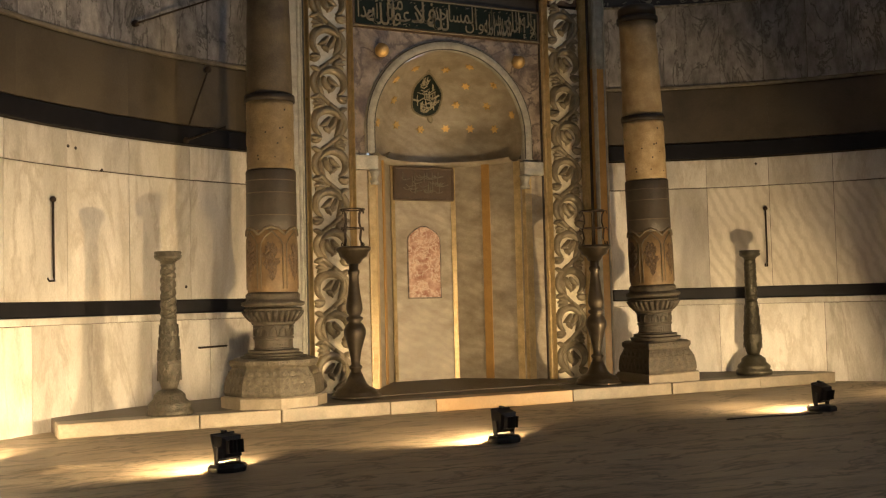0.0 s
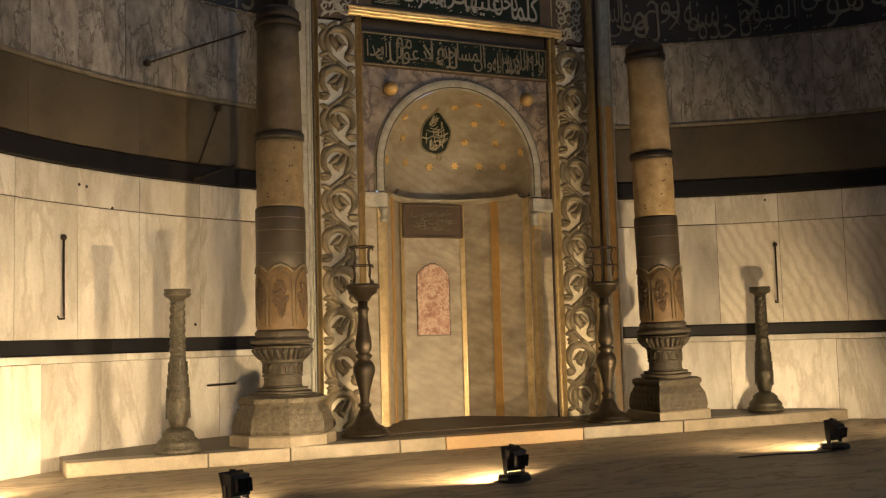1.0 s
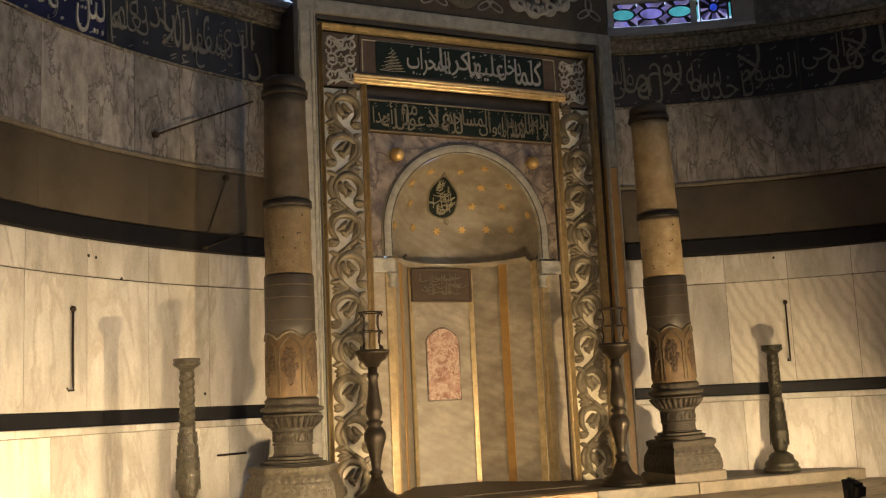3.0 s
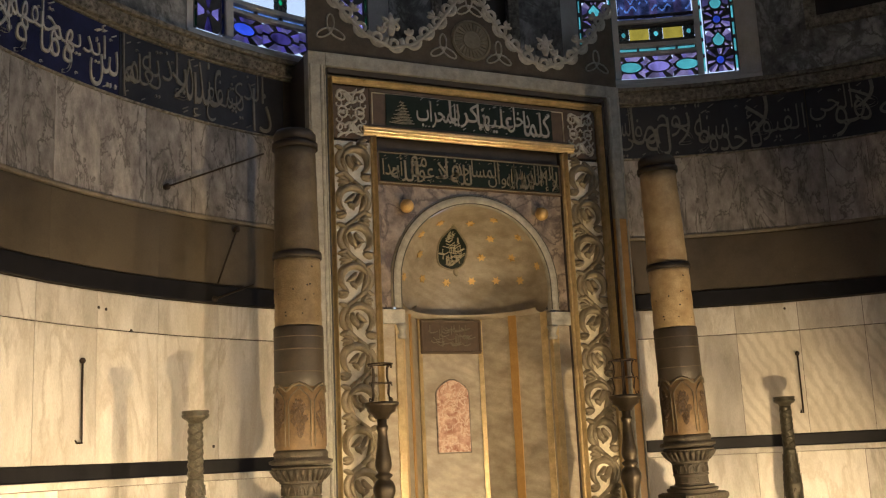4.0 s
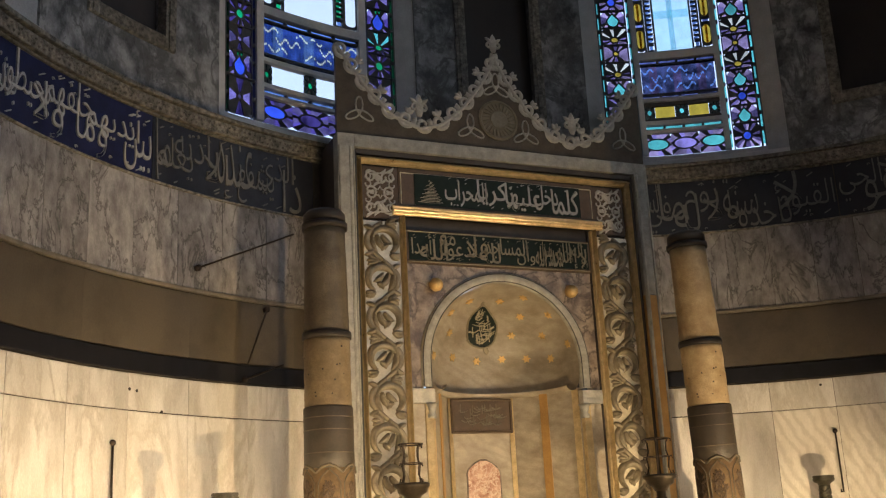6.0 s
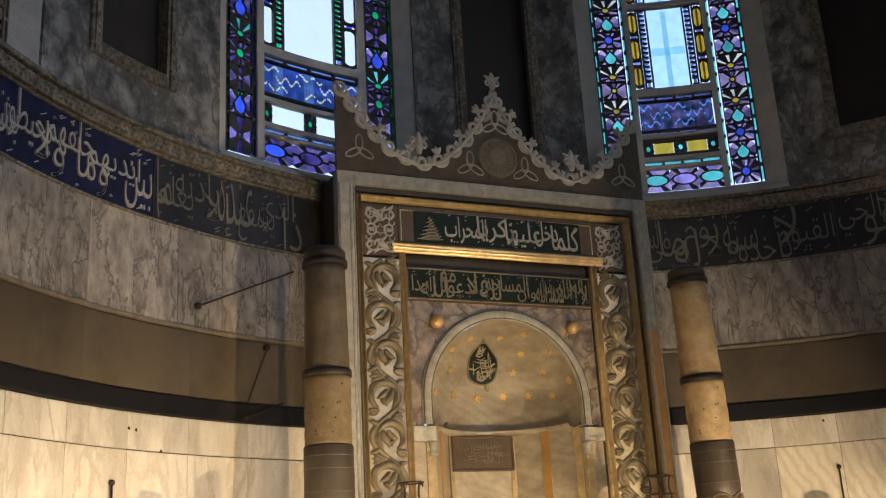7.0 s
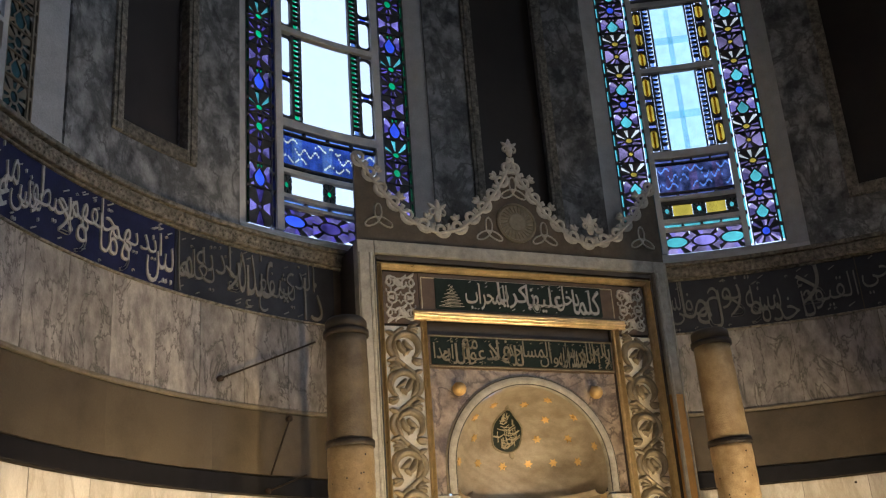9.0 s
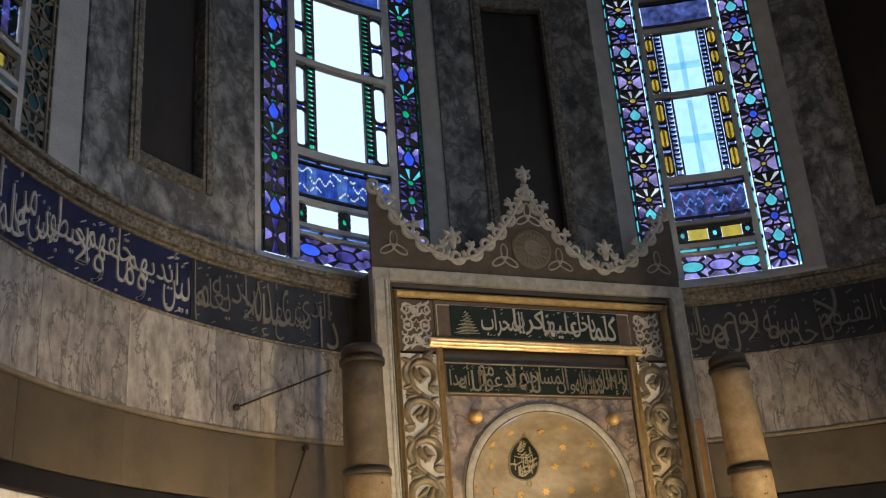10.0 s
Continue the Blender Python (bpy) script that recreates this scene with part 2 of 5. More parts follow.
M_STONE_STICK = mat("grey_green_carving", (0.04, 0.036, 0.027), (0.115, 0.102, 0.077), 22, 0.4, metal=0.3, bump=0.9, contrast=0.35)
M_WAX_GREY = mat("grey_banded_wax", (0.03, 0.024, 0.018), (0.066, 0.052, 0.037), 6, 0.5, bump=0.3)
M_PAINTED = mat("painted_ochre", (0.12, 0.075, 0.034), (0.25, 0.165, 0.08), 8, 0.55, bump=0.5, contrast=0.4, stain=(0.075, 0.052, 0.03), stain_scale=7, stain_edge=0.52)
M_COLLAR = mat("iron_collar", (0.03, 0.025, 0.022), (0.06, 0.05, 0.042), 12, 0.5, metal=0.5)
M_IRON = mat("wrought_iron", (0.03, 0.022, 0.016), (0.07, 0.05, 0.035), 20, 0.55, metal=0.6, bump=0.3)
M_BLACK_METAL = mat("black_lamp_metal", (0.008, 0.008, 0.008), (0.02, 0.02, 0.02), 20, 0.5, bump=0.1)
M_LAMP_GLASS = glow("lamp_glass", (1.0, 0.86, 0.6), 14.0)
M_PLASTER = mat("nave_plaster", (0.14, 0.11, 0.075), (0.24, 0.19, 0.13), 0.6, 0.8, bump=0.3)
M_BALL = mat("gilt_ball", (0.55, 0.36, 0.14), (0.85, 0.60, 0.26), 9, 0.45, metal=0.6, bump=0.1)
M_STAR = mat("star_gilding", (0.60, 0.38, 0.12), (0.85, 0.60, 0.25), 9, 0.3, metal=0.35, bump=0.15)
G_LENS = glass("lens_glass", (1.0, 1.0, 1.0), 0.0)
G_CLEAR = glass("clear_glass", (1.0, 0.99, 0.88), 0.02)
G_CYAN = glass("pale_cyan_glass", (0.72, 0.97, 0.98), 0.08)
G_BLUE = glass("blue_glass", (0.09, 0.16, 0.95))
G_SKY = glass("light_blue_glass", (0.28, 0.45, 0.85), 0.3)
G_GREEN = glass("green_glass", (0.03, 0.68, 0.20))
G_PURPLE = glass("purple_glass", (0.24, 0.15, 0.58), 0.4)
G_VIOLET = glass("violet_glass", (0.42, 0.30, 0.62), 0.4)
G_PINK = glass("pink_glass", (0.66, 0.46, 0.66), 0.4)
G_YELLOW = glass("amber_glass", (0.72, 0.47, 0.05), 0.2)
G_TEAL = glass("teal_glass", (0.20, 0.78, 0.62), 0.25)
G_DARK = glass("dim_green_glass", (0.012, 0.026, 0.02), 0.3)
G_INK = glass("deep_blue_glass", (0.07, 0.13, 0.42), 0.42)
G_STRAW = glass("straw_glass", (0.95, 0.86, 0.62), 0.2)
G_LAV = glass("lavender_glass", (0.30, 0.34, 0.72), 0.45)


# ---- builders ----
def part(name, bm, material, parent=None, label="", smooth=False):
    me = bpy.data.meshes.new(name)
    bm.normal_update()
    bm.to_mesh(me)
    bm.free()
    if smooth:
        for p in me.polygons:
            p.use_smooth = True
    me.materials.append(material)
    ob = new(name, me)
    ob.parent = parent
    return tagged(ob, label)


def piece(name, me, m, parent):
    """An object of its own on a shared mesh."""
    ob = new(name, me)
    ob.parent = parent
    ob.matrix_basis = m
    return ob


def thing(name, m, label, category, group="", kind=""):
    ob = new(name)
    ob.empty_display_size = 0.2
    ob.matrix_basis = m
    return tagged(ob, label, category, group, kind)


def box(bm, x0, x1, y0, y1, z0, z1, bevel=0.0):
    g = bmesh.ops.create_cube(bm, size=1.0)
    for v in g["verts"]:
        v.co = Vector(((x0 + x1) / 2 + v.co.x * (x1 - x0), (y0 + y1) / 2 + v.co.y * (y1 - y0), (z0 + z1) / 2 + v.co.z * (z1 - z0)))
    if bevel:
        es = list({e for v in g["verts"] for e in v.link_edges})
        bmesh.ops.bevel(bm, geom=es, offset=bevel, segments=2, affect="EDGES", profile=0.6)
    return bm


def boxed(*a, **k):
    return box(bmesh.new(), *a, **k)


def lathe(profile, n=32, slim=1.0):
    """A turned solid of n sides. profile: (radius, z); slim scales the radii."""
    bm = bmesh.new()
    loops = []
    for r, z in [(p[0] * slim, p[1]) for p in profile]:
        loops.append([bm.verts.new((r * math.cos(2 * math.pi * (i + 0.5) / n), r * math.sin(2 * math.pi * (i + 0.5) / n), z)) for i in range(n)])
    for a, b in zip(loops, loops[1:]):
        for i in range(n):
            bm.faces.new((a[i], a[(i + 1) % n], b[(i + 1) % n], b[i]))
    bm.faces.new(list(reversed(loops[0])))
    bm.faces.new(loops[-1])
    return bm


def tube(bm, pts, r, n=8):
    """A rod along a line of points; r may be a number or one number a point."""
    pts = [Vector(p) for p in pts]
    rs = r if isinstance(r, (list, tuple)) else [r] * len(pts)
    loops = []
    for i, p in enumerate(pts):
        d = (pts[min(i + 1, len(pts) - 1)] - pts[max(i - 1, 0)]).normalized()
        side = d.cross(Vector((0, 0, 1)) if abs(d.z) < 0.9 else Vector((0, 1, 0))).normalized()
        up = side.cross(d)
        loops.append([bm.verts.new(p + rs[i] * (math.cos(2 * math.pi * k / n) * side + math.sin(2 * math.pi * k / n) * up)) for k in range(n)])
    for a, b in zip(loops, loops[1:]):
        for k in range(n):
            bm.faces.new((a[k], a[(k + 1) % n], b[(k + 1) % n], b[k]))
    bm.faces.new(list(reversed(loops[0])))
    bm.faces.new(loops[-1])
    return bm


def ribbon(bm, pts, widths, height, y=0.0):
    """A raised, rounded band along points (x, z) on a wall that faces -y; widths one a point or one for all."""
    n = len(pts)
    ws = widths if isinstance(widths, (list, tuple)) else [widths] * n
    prof = ((-0.5, 0.0), (-0.38, 0.7), (0.0, 1.0), (0.38, 0.7), (0.5, 0.0))
    loops = []
    for i, (x, z) in enumerate(pts):
        a, b = pts[max(i - 1, 0)], pts[min(i + 1, n - 1)]
        dx, dz = b[0] - a[0], b[1] - a[1]
        l = math.hypot(dx, dz) or 1.0
        nx, nz = -dz / l, dx / l
        k = min(1.0, ws[i] / max(max(ws), 1e-6) + 0.3)
        loops.append([bm.verts.new((x + nx * u * ws[i], y - h * height * k, z + nz * u * ws[i])) for u, h in prof])
    for a, b in zip(loops, loops[1:]):
        for k in range(4):
            bm.faces.new((a[k], b[k], b[k + 1], a[k + 1]))
    bm.faces.new(loops[0])
    bm.faces.new(list(reversed(loops[-1])))
    return bm


def spiral(cx, cz, r0, r1, a0, a1, n=18):
    return [(cx + (r0 + (r1 - r0) * t) * math.cos(a0 + (a1 - a0) * t), cz + (r0 + (r1 - r0) * t) * math.sin(a0 + (a1 - a0) * t)) for t in (i / (n - 1) for i in range(n))]


def leaf(bm, x, z, ang, length, width, height, y=0.0, bend=0.35):
    """A pointed carved leaf from (x, z)."""
    pts, ws = [], []
    for i in range(9):
        t = i / 8
        a = ang + bend * t * 2
        pts.append((x + length * t * math.cos(a), z + length * t * math.sin(a)))
        ws.append(width * (math.sin(math.pi * (0.12 + 0.86 * t)) ** 0.8))
    return ribbon(bm, pts, ws, height, y)


def plate(bm, pts, y0, y1):
    """A flat plate with outline pts (x, z), front face at y1 (smaller y), back at y0."""
    a = [bm.verts.new((x, y0, z)) for x, z in pts]
    b = [bm.verts.new((x, y1, z)) for x, z in pts]
    n = len(pts)
    for i in range(n):
        bm.faces.new((a[i], a[(i + 1) % n], b[(i + 1) % n], b[i]))
    bm.faces.new(b)
    bm.faces.new(list(reversed(a)))
    return bm


def mesh_of(name, bm, m):
    bm.normal_update()
    me = bpy.data.meshes.new(name)
    bm.to_mesh(me)
    bm.free()
    me.materials.append(m)
    return me


# right-to-left lettering: joined letter forms, laid out in drawing order
FORMS = {c: (int(k, 16), d) for c, k, d in (w.split(":") for w in (
    "ا:FE8D:2 ب:FE8F:4 ت:FE95:4 ث:FE99:4 ج:FE9D:4 ح:FEA1:4 خ:FEA5:4 د:FEA9:2 ذ:FEAB:2 ر:FEAD:2 ز:FEAF:2 س:FEB1:4 ش:FEB5:4 ص:FEB9:4 "
    "ض:FEBD:4 ط:FEC1:4 ظ:FEC5:4 ع:FEC9:4 غ:FECD:4 ف:FED1:4 ق:FED5:4 ك:FED9:4 ل:FEDD:4 م:FEE1:4 ن:FEE5:4 ه:FEE9:4 و:FEED:2 ى:FEEF:2 "
    "ي:FEF1:4 ة:FE93:2 أ:FE83:2 إ:FE87:2 ﻻ:FEFB:2").split())}


def joined(text):
    text = text.replace("لا", "ﻻ")
    out = []
    for i, c in enumerate(text):
        if c not in FORMS:
            out.append(c)
            continue
        code, d = FORMS[c]
        before = i > 0 and text[i - 1] in FORMS and FORMS[text[i - 1]][1] == "4"
        after = d == "4" and i + 1 < len(text) and text[i + 1] in FORMS
        out.append(chr(code + (3 if before and after else 2 if after else 1 if before else 0)))
    return "".join(reversed(out))


def lettering(text, x0, x1, z0, z1, depth=0.012, bold=0.02):
    """A bmesh of the text, spread over the rectangle, facing -y with its back at y = 0."""
    cu = bpy.data.curves.new("text", "FONT")
    cu.body, cu.extrude, cu.resolution_u, cu.offset = joined(text), 0.02, 2, bold
    ob = bpy.data.objects.new("text", cu)
    scene.collection.objects.link(ob)
    me = ob.to_mesh()
    bm = bmesh.new()
    bm.from_mesh(me)
    ob.to_mesh_clear()
    bpy.data.objects.remove(ob)
    bpy.data.curves.remove(cu)
    xs, ys = [v.co.x for v in bm.verts], [v.co.y for v in bm.verts]
    ax, bx, ay, by = min(xs), max(xs), min(ys), max(ys)
    for v in bm.verts:
        x, yy, zz = v.co
        v.co = (x0 + (x - ax) / (bx - ax) * (x1 - x0), -depth / 2 - zz / 0.02 * depth / 2, z0 + (yy - ay) / (by - ay) * (z1 - z0))
    return bm


def calligraphy(text, x0, x1, z0, z1, depth, bold, seed=1, overlap=1.4, tall=0.7):
    """Words written from right to left, stacked high and low and overlapping, with vowel strokes among them."""
    words, rnd = text.split(), random.Random(seed)
    total = sum(len(w) + 0.8 for w in words)
    bm = bmesh.new()
    x, h = x1, z1 - z0
    for i, w in enumerate(words):
        wide = (x1 - x0) * (len(w) + 0.8) / total
        base = z0 if i % 2 == 0 else z0 + h * (1 - tall)
        me = mesh_of("word", lettering(w, max(x0, x - wide * overlap), min(x1, x + wide * (overlap - 1) * 0.4), base, base + h * tall, depth, bold), M_LETTER)
        bm.from_mesh(me)
        bpy.data.meshes.remove(me)
        x -= wide
    for q in range(int((x1 - x0) / h * 6)):
        u, z, k = rnd.uniform(x0, x1 - h * 0.1), z0 + h * rnd.choice((0.03, 0.9, 0.93, 0.86, 0.08, 0.8)), rnd.uniform(0.5, 1.1)
        if q % 3 == 2:  # a hook, else a slanting dash
            ribbon(bm, spiral(u, z, h * 0.03, h * 0.012, 0, 4.5, 8), h * 0.016, depth * 0.6)
        else:
            ribbon(bm, [(u, z), (u + h * 0.11 * k, z + h * 0.06 * k)], h * 0.022, depth * 0.6)
    return bm


# ---- the apse ----
AX, AY, AR = -0.411, -5.81, 6.748


def at(theta, z=0.0):
    """The pose of a piece of the round wall at that angle, built round the axis and facing inwards."""
    return pose(AX, AY, z, 0, 0, -theta)


def on(theta, z, out=0.0):
    a = radians(theta)
    return Vector((AX + (AR - out) * math.sin(a), AY + (AR - out) * math.cos(a), z))


def arc(bm, w0, w1, z0, z1, back, front, chamfer=0.006, step=1.6):
    """A curved block between two angles (degrees), its face front metres inside the round wall and its edges chamfered."""
    n = max(1, round((w1 - w0) / step))
    loops = []
    for i in range(n + 1):
        a = radians(w0 + (w1 - w0) * i / n)
        s, c = math.sin(a), math.cos(a)
        loops.append([bm.verts.new(((AR - o) * s, (AR - o) * c, z)) for o, z in (
            (back, z0), (front - chamfer, z0), (front, z0 + chamfer), (front, z1 - chamfer), (front - chamfer, z1), (back, z1))])
    for p, q in zip(loops, loops[1:]):
        for k in range(6):
            bm.faces.new((p[k], p[(k + 1) % 6], q[(k + 1) % 6], q[k]))
    bm.faces.new(list(reversed(loops[0])))
    bm.faces.new(loops[-1])
    return bm


def arc_mesh(name, width, z0, z1, back, front, material, chamfer=0.006):
    bm = arc(bmesh.new(), -width / 2, width / 2, z0, z1, back, front, chamfer)
    bm.normal_update()
    me = bpy.data.meshes.new(name)
    bm.to_mesh(me)
    bm.free()
    me.materials.append(material)
    return me


def bend(bm, theta, extra=0.0):
    """Wraps a bmesh drawn flat (x along the wall, -y out of it) round the apse, centred on theta."""
    for v in bm.verts:
        a = radians(theta) + v.co.x / AR
        r = AR + v.co.y - extra
        v.co = (AX + r * math.sin(a), AY + r * math.cos(a), v.co.z)
    return bm


# ---- structure ----
def uneven(bm, x0, x1, y0, y1, nx, ny, z, amp):
    """A worn surface: a grid with hollows, ridges and a few rough patches."""
    rows = []
    for j in range(ny + 1):
        y = y0 + (y1 - y0) * j / ny
        row = []
        for i in range(nx + 1):
            x = x0 + (x1 - x0) * i / nx
            h = noise.fractal(Vector((x * 0.9, y * 1.6, 3)), 1.0, 2.0, 4) + 0.7 * noise.fractal(Vector((x * 5.0, y * 11.0, 7)), 0.9, 2.0, 3)
            h += 1.6 * max(0, noise.noise(Vector((x * 1.1, y * 1.1, 9))) - 0.25) * noise.noise(Vector((x * 14, y * 14, 1)))
            broken = math.exp(-((x + 4.9) / 0.3) ** 2 - ((y + 3.1) / 0.17) ** 2)  # a patch of broken paving
            h += broken * (5.0 + 7.0 * noise.noise(Vector((x * 8, y * 8, 5))))
            row.append(bm.verts.new((x, y, z + amp * h)))
        rows.append(row)
    for p, q in zip(rows, rows[1:]):
        for i in range(nx):
            bm.faces.new((p[i], p[i + 1], q[i + 1], q[i]))
    return bm


bm = uneven(bmesh.new(), -7.3, 7.3, -8.0, 0.5, 330, 230, -0.126, 0.006)
for a in ((-13, 13, -26, -8.0, -0.32, -0.12), (-13, -7.3, -8.0, 2, -0.32, -0.12), (7.3, 13, -8.0, 2, -0.32, -0.12), (-7.3, 7.3, -8.0, 2, -0.36, -0.16)):
    box(bm, *a)
floor = tagged(part("floor", bm, M_FLOOR, smooth=True), "worn uneven brown stone floor lit by floodlights", "floor", kind="structure")
step_y = lambda x: -1.34 - 0.03 * x
bm = bmesh.new()
pts = [(-4.62, 1.2), (-4.62, step_y(-4.62) + 0.02), (4.36, step_y(4.36) + 0.02), (4.36, 1.2)]
lo, hi = [bm.verts.new((x, y, -0.13)) for x, y in pts], [bm.verts.new((x, y, 0.0)) for x, y in pts]
for i in range(4):
    bm.faces.new((lo[i], lo[(i + 1) % 4], hi[(i + 1) % 4], hi[i]))
bm.faces.new(hi)
platform = tagged(part("platform", bm, M_PLATFORM), "low dark stone platform before the mihrab", "platform", kind="structure")
joints = [-4.64, -3.4, -2.62, -1.5, -1.0, 0.62, 1.93, 3.2, 4.38]
for a, b in zip(joints, joints[1:]):
    bm = bmesh.new()
    box(bm, a + 0.004, b - 0.004, 0, 0.26, -0.125, 0.006, 0.012)
    mid = (a + b) / 2
    for v in bm.verts:
        v.co.y += step_y(v.co.x) - 0.01 + 0.006 * math.sin(mid * 7)
        v.co.z += 0.003 * math.sin(mid * 5)
    part("kerb_stone", bm, M_STEP_OCHRE if a == -1.0 else M_STEP, platform, "ochre marble kerb stone" if a == -1.0 else "")
# thin slab for the niche's hard, dark streaked floor
bm = boxed(-1.5, 1.2, -0.62, 1.0, 0.0, 0.012, 0.005)
carpet = tagged(part("carpet", bm, M_NICHE_FLOOR), "dark brown streaked floor in the niche", "carpet")

bm = bmesh.new()
for w0, w1 in ((-95, -11), (14, 95)):
    arc(bm, w0, w1, -0.2, 4.3, -0.5, -0.02, step=2.5)
arc(bm, -95, 95, 4.3, 5.6, -0.5, -0.02, step=2.5)
wall = tagged(part("wall_apse", bm, M_JOINT), "curved apse wall clad in marble slabs and dark stone bands", "wall", kind="structure")
wall.location = (AX, AY, 0)


def course(name, edges, z0, z1, material, front=0.0, gap=0.05, jitter=0.004, pick=None, hide=(-10, 16)):
    meshes = {}
    for a, b in zip(edges, edges[1:]):
        if hide and a > hide[0] - 3 and b < hide[1] + 3:
            continue
        w = round(b - a - gap, 2)
        m = pick((a + b) / 2) if pick else material
        if (w, m.name) not in meshes:
            meshes[(w, m.name)] = arc_mesh(name, w, z0, z1, -0.019, front, m)
        th = (a + b) / 2
        piece(name, meshes[(w, m.name)], pose(0, 0, 0, 0, 0, -th) @ pose(0, -random.uniform(0, jitter), random.uniform(-0.002, 0.002)), wall)


def steps(a, b, n):
    return [round(a + (b - a) * i / n, 3) for i in range(n + 1)]


tall = steps(-90.34, -23.34, 10) + steps(-23.34, 35.19, 9)[1:] + steps(35.19, 88.0, 8)[1:]
upper = steps(-88.3, -21.15, 13) + steps(-21.15, 32.5, 10)[1:] + steps(32.5, 87.5, 12)[1:]
dado = steps(-91.9, -21.3, 11) + steps(-21.3, 36.05, 8)[1:] + [47.0] + steps(47.0, 90, 7)[1:]
course("marble_slab", dado, -0.16, 0.86, M_MARBLE, 0.0)
course("marble_slab", tall, 1.085, 2.375, M_MARBLE, 0.0, pick=lambda t: M_STRIPED if 35.2 < t < 55 else M_MARBLE)
course("marble_slab", tall, 2.385, 2.745, M_MARBLE, 0.004)
course("brown_slab", steps(-90, 90, 15), 2.98, 3.675, M_BROWN, -0.004, gap=0.02)
course("veined_slab", upper, 3.735, 4.785, M_VEINED, 0.0)
for name, z0, z1, f, m in (("trim_dado", 0.865, 0.935, 0.03, M_MARBLE), ("trim_low_band", 0.94, 1.08, 0.012, M_BLACK), ("trim_black_band", 2.765, 2.96, 0.03, M_BLACK), ("trim_ledge", 3.685, 3.73, 0.028, M_LEDGE),
                           ("trim_band_bottom", 4.785, 4.81, 0.03, M_FRIEZE), ("trim_band_top", 5.53, 5.56, 0.03, M_FRIEZE), ("trim_frieze", 5.56, 5.71, 0.08, M_FRIEZE), ("trim_cornice", 5.712, 5.765, 0.13, M_FRIEZE)):
    bm = bmesh.new()
    for w0, w1 in (((-95, -13), (16, 95)) if z1 < 4.3 else ((-95, 95),)):
        arc(bm, w0, w1, z0, z1, -0.019, f, 0.008, step=2.0)
    if name == "trim_frieze":  # two rows of carved beads
        for th in np.arange(-66, 66, 0.62):
            for z in (5.60, 5.66):
                a = radians(th + (0.31 if z > 5.63 else 0))
                c = Vector(((AR - 0.085) * math.sin(a), (AR - 0.085) * math.cos(a), z))
                t, u = Vector((math.cos(a), -math.sin(a), 0)) * 0.024, Vector((0, 0, 0.024))
                tip = bm.verts.new(c - Vector((math.sin(a), math.cos(a), 0)) * 0.02)
                ring = [bm.verts.new(c + d) for d in (t, u, -t, -u)]
                for k in range(4):
                    bm.faces.new((tip, ring[k], ring[(k + 1) % 4]))
    ob = tagged(part(name, bm, m), "curved stone moulding round the apse wall", "trim", kind="structure")
    ob.location = (AX, AY, 0)

# inscription band: panels and their lettering
# from -34.65 rightwards the panels' shade is put into tile and letter colours
for w0, w1, m, text, b0, b1 in (
        (-95, -60.5, M_NAVY, "بشيء من علمه إلا بما شاء وسع كرسيه السموات والأرض", -88, -60.9),
        (-60.4, -34.75, M_NAVY, "بين أيديهم وما خلفهم ولا يحيطون بشيء من علمه إلا", -60.2, -34.95),
        (-34.65, -15.5, M_NAVY_SHADED, "ذا الذي يشفع عنده إلا بإذنه يعلم ما", -34.4, -17.0),
        (16, 45, M_NAVY_SHADED, "القيوم لا تأخذه سنة ولا نوم له ما في السموات", 20.5, 44.8),
        (45.1, 95, M_NAVY_SHADED, "بسم الله الرحمن الرحيم الله لا إله إلا هو الحي", 45.4, 80)):
    bm = arc(bmesh.new(), w0, w1, 4.812, 5.528, -0.019, 0.004, 0.004)
    panel = tagged(part("inscription_panel", bm, m), "dark blue inscription panel with white calligraphy on the wall" if m == M_NAVY else "dark blue inscription panel with white calligraphy, its colours darkened for shade", "inscription", kind="structure")
    panel.location = (AX, AY, 0)
    half = radians(b1 - b0) * AR / 2
    bm = calligraphy(text, -half, half, 4.83, 5.515, 0.02, -0.012, int(b0) % 7, 1.55, 0.76)
    t = part("lettering", bend(bm, (b0 + b1) / 2, 0.004), M_LETTER if m == M_NAVY else M_LETTER_SHADED, None, "raised calligraphy")
    t.parent = panel
    t.matrix_parent_inverse = pose(AX, AY, 0).inverted()

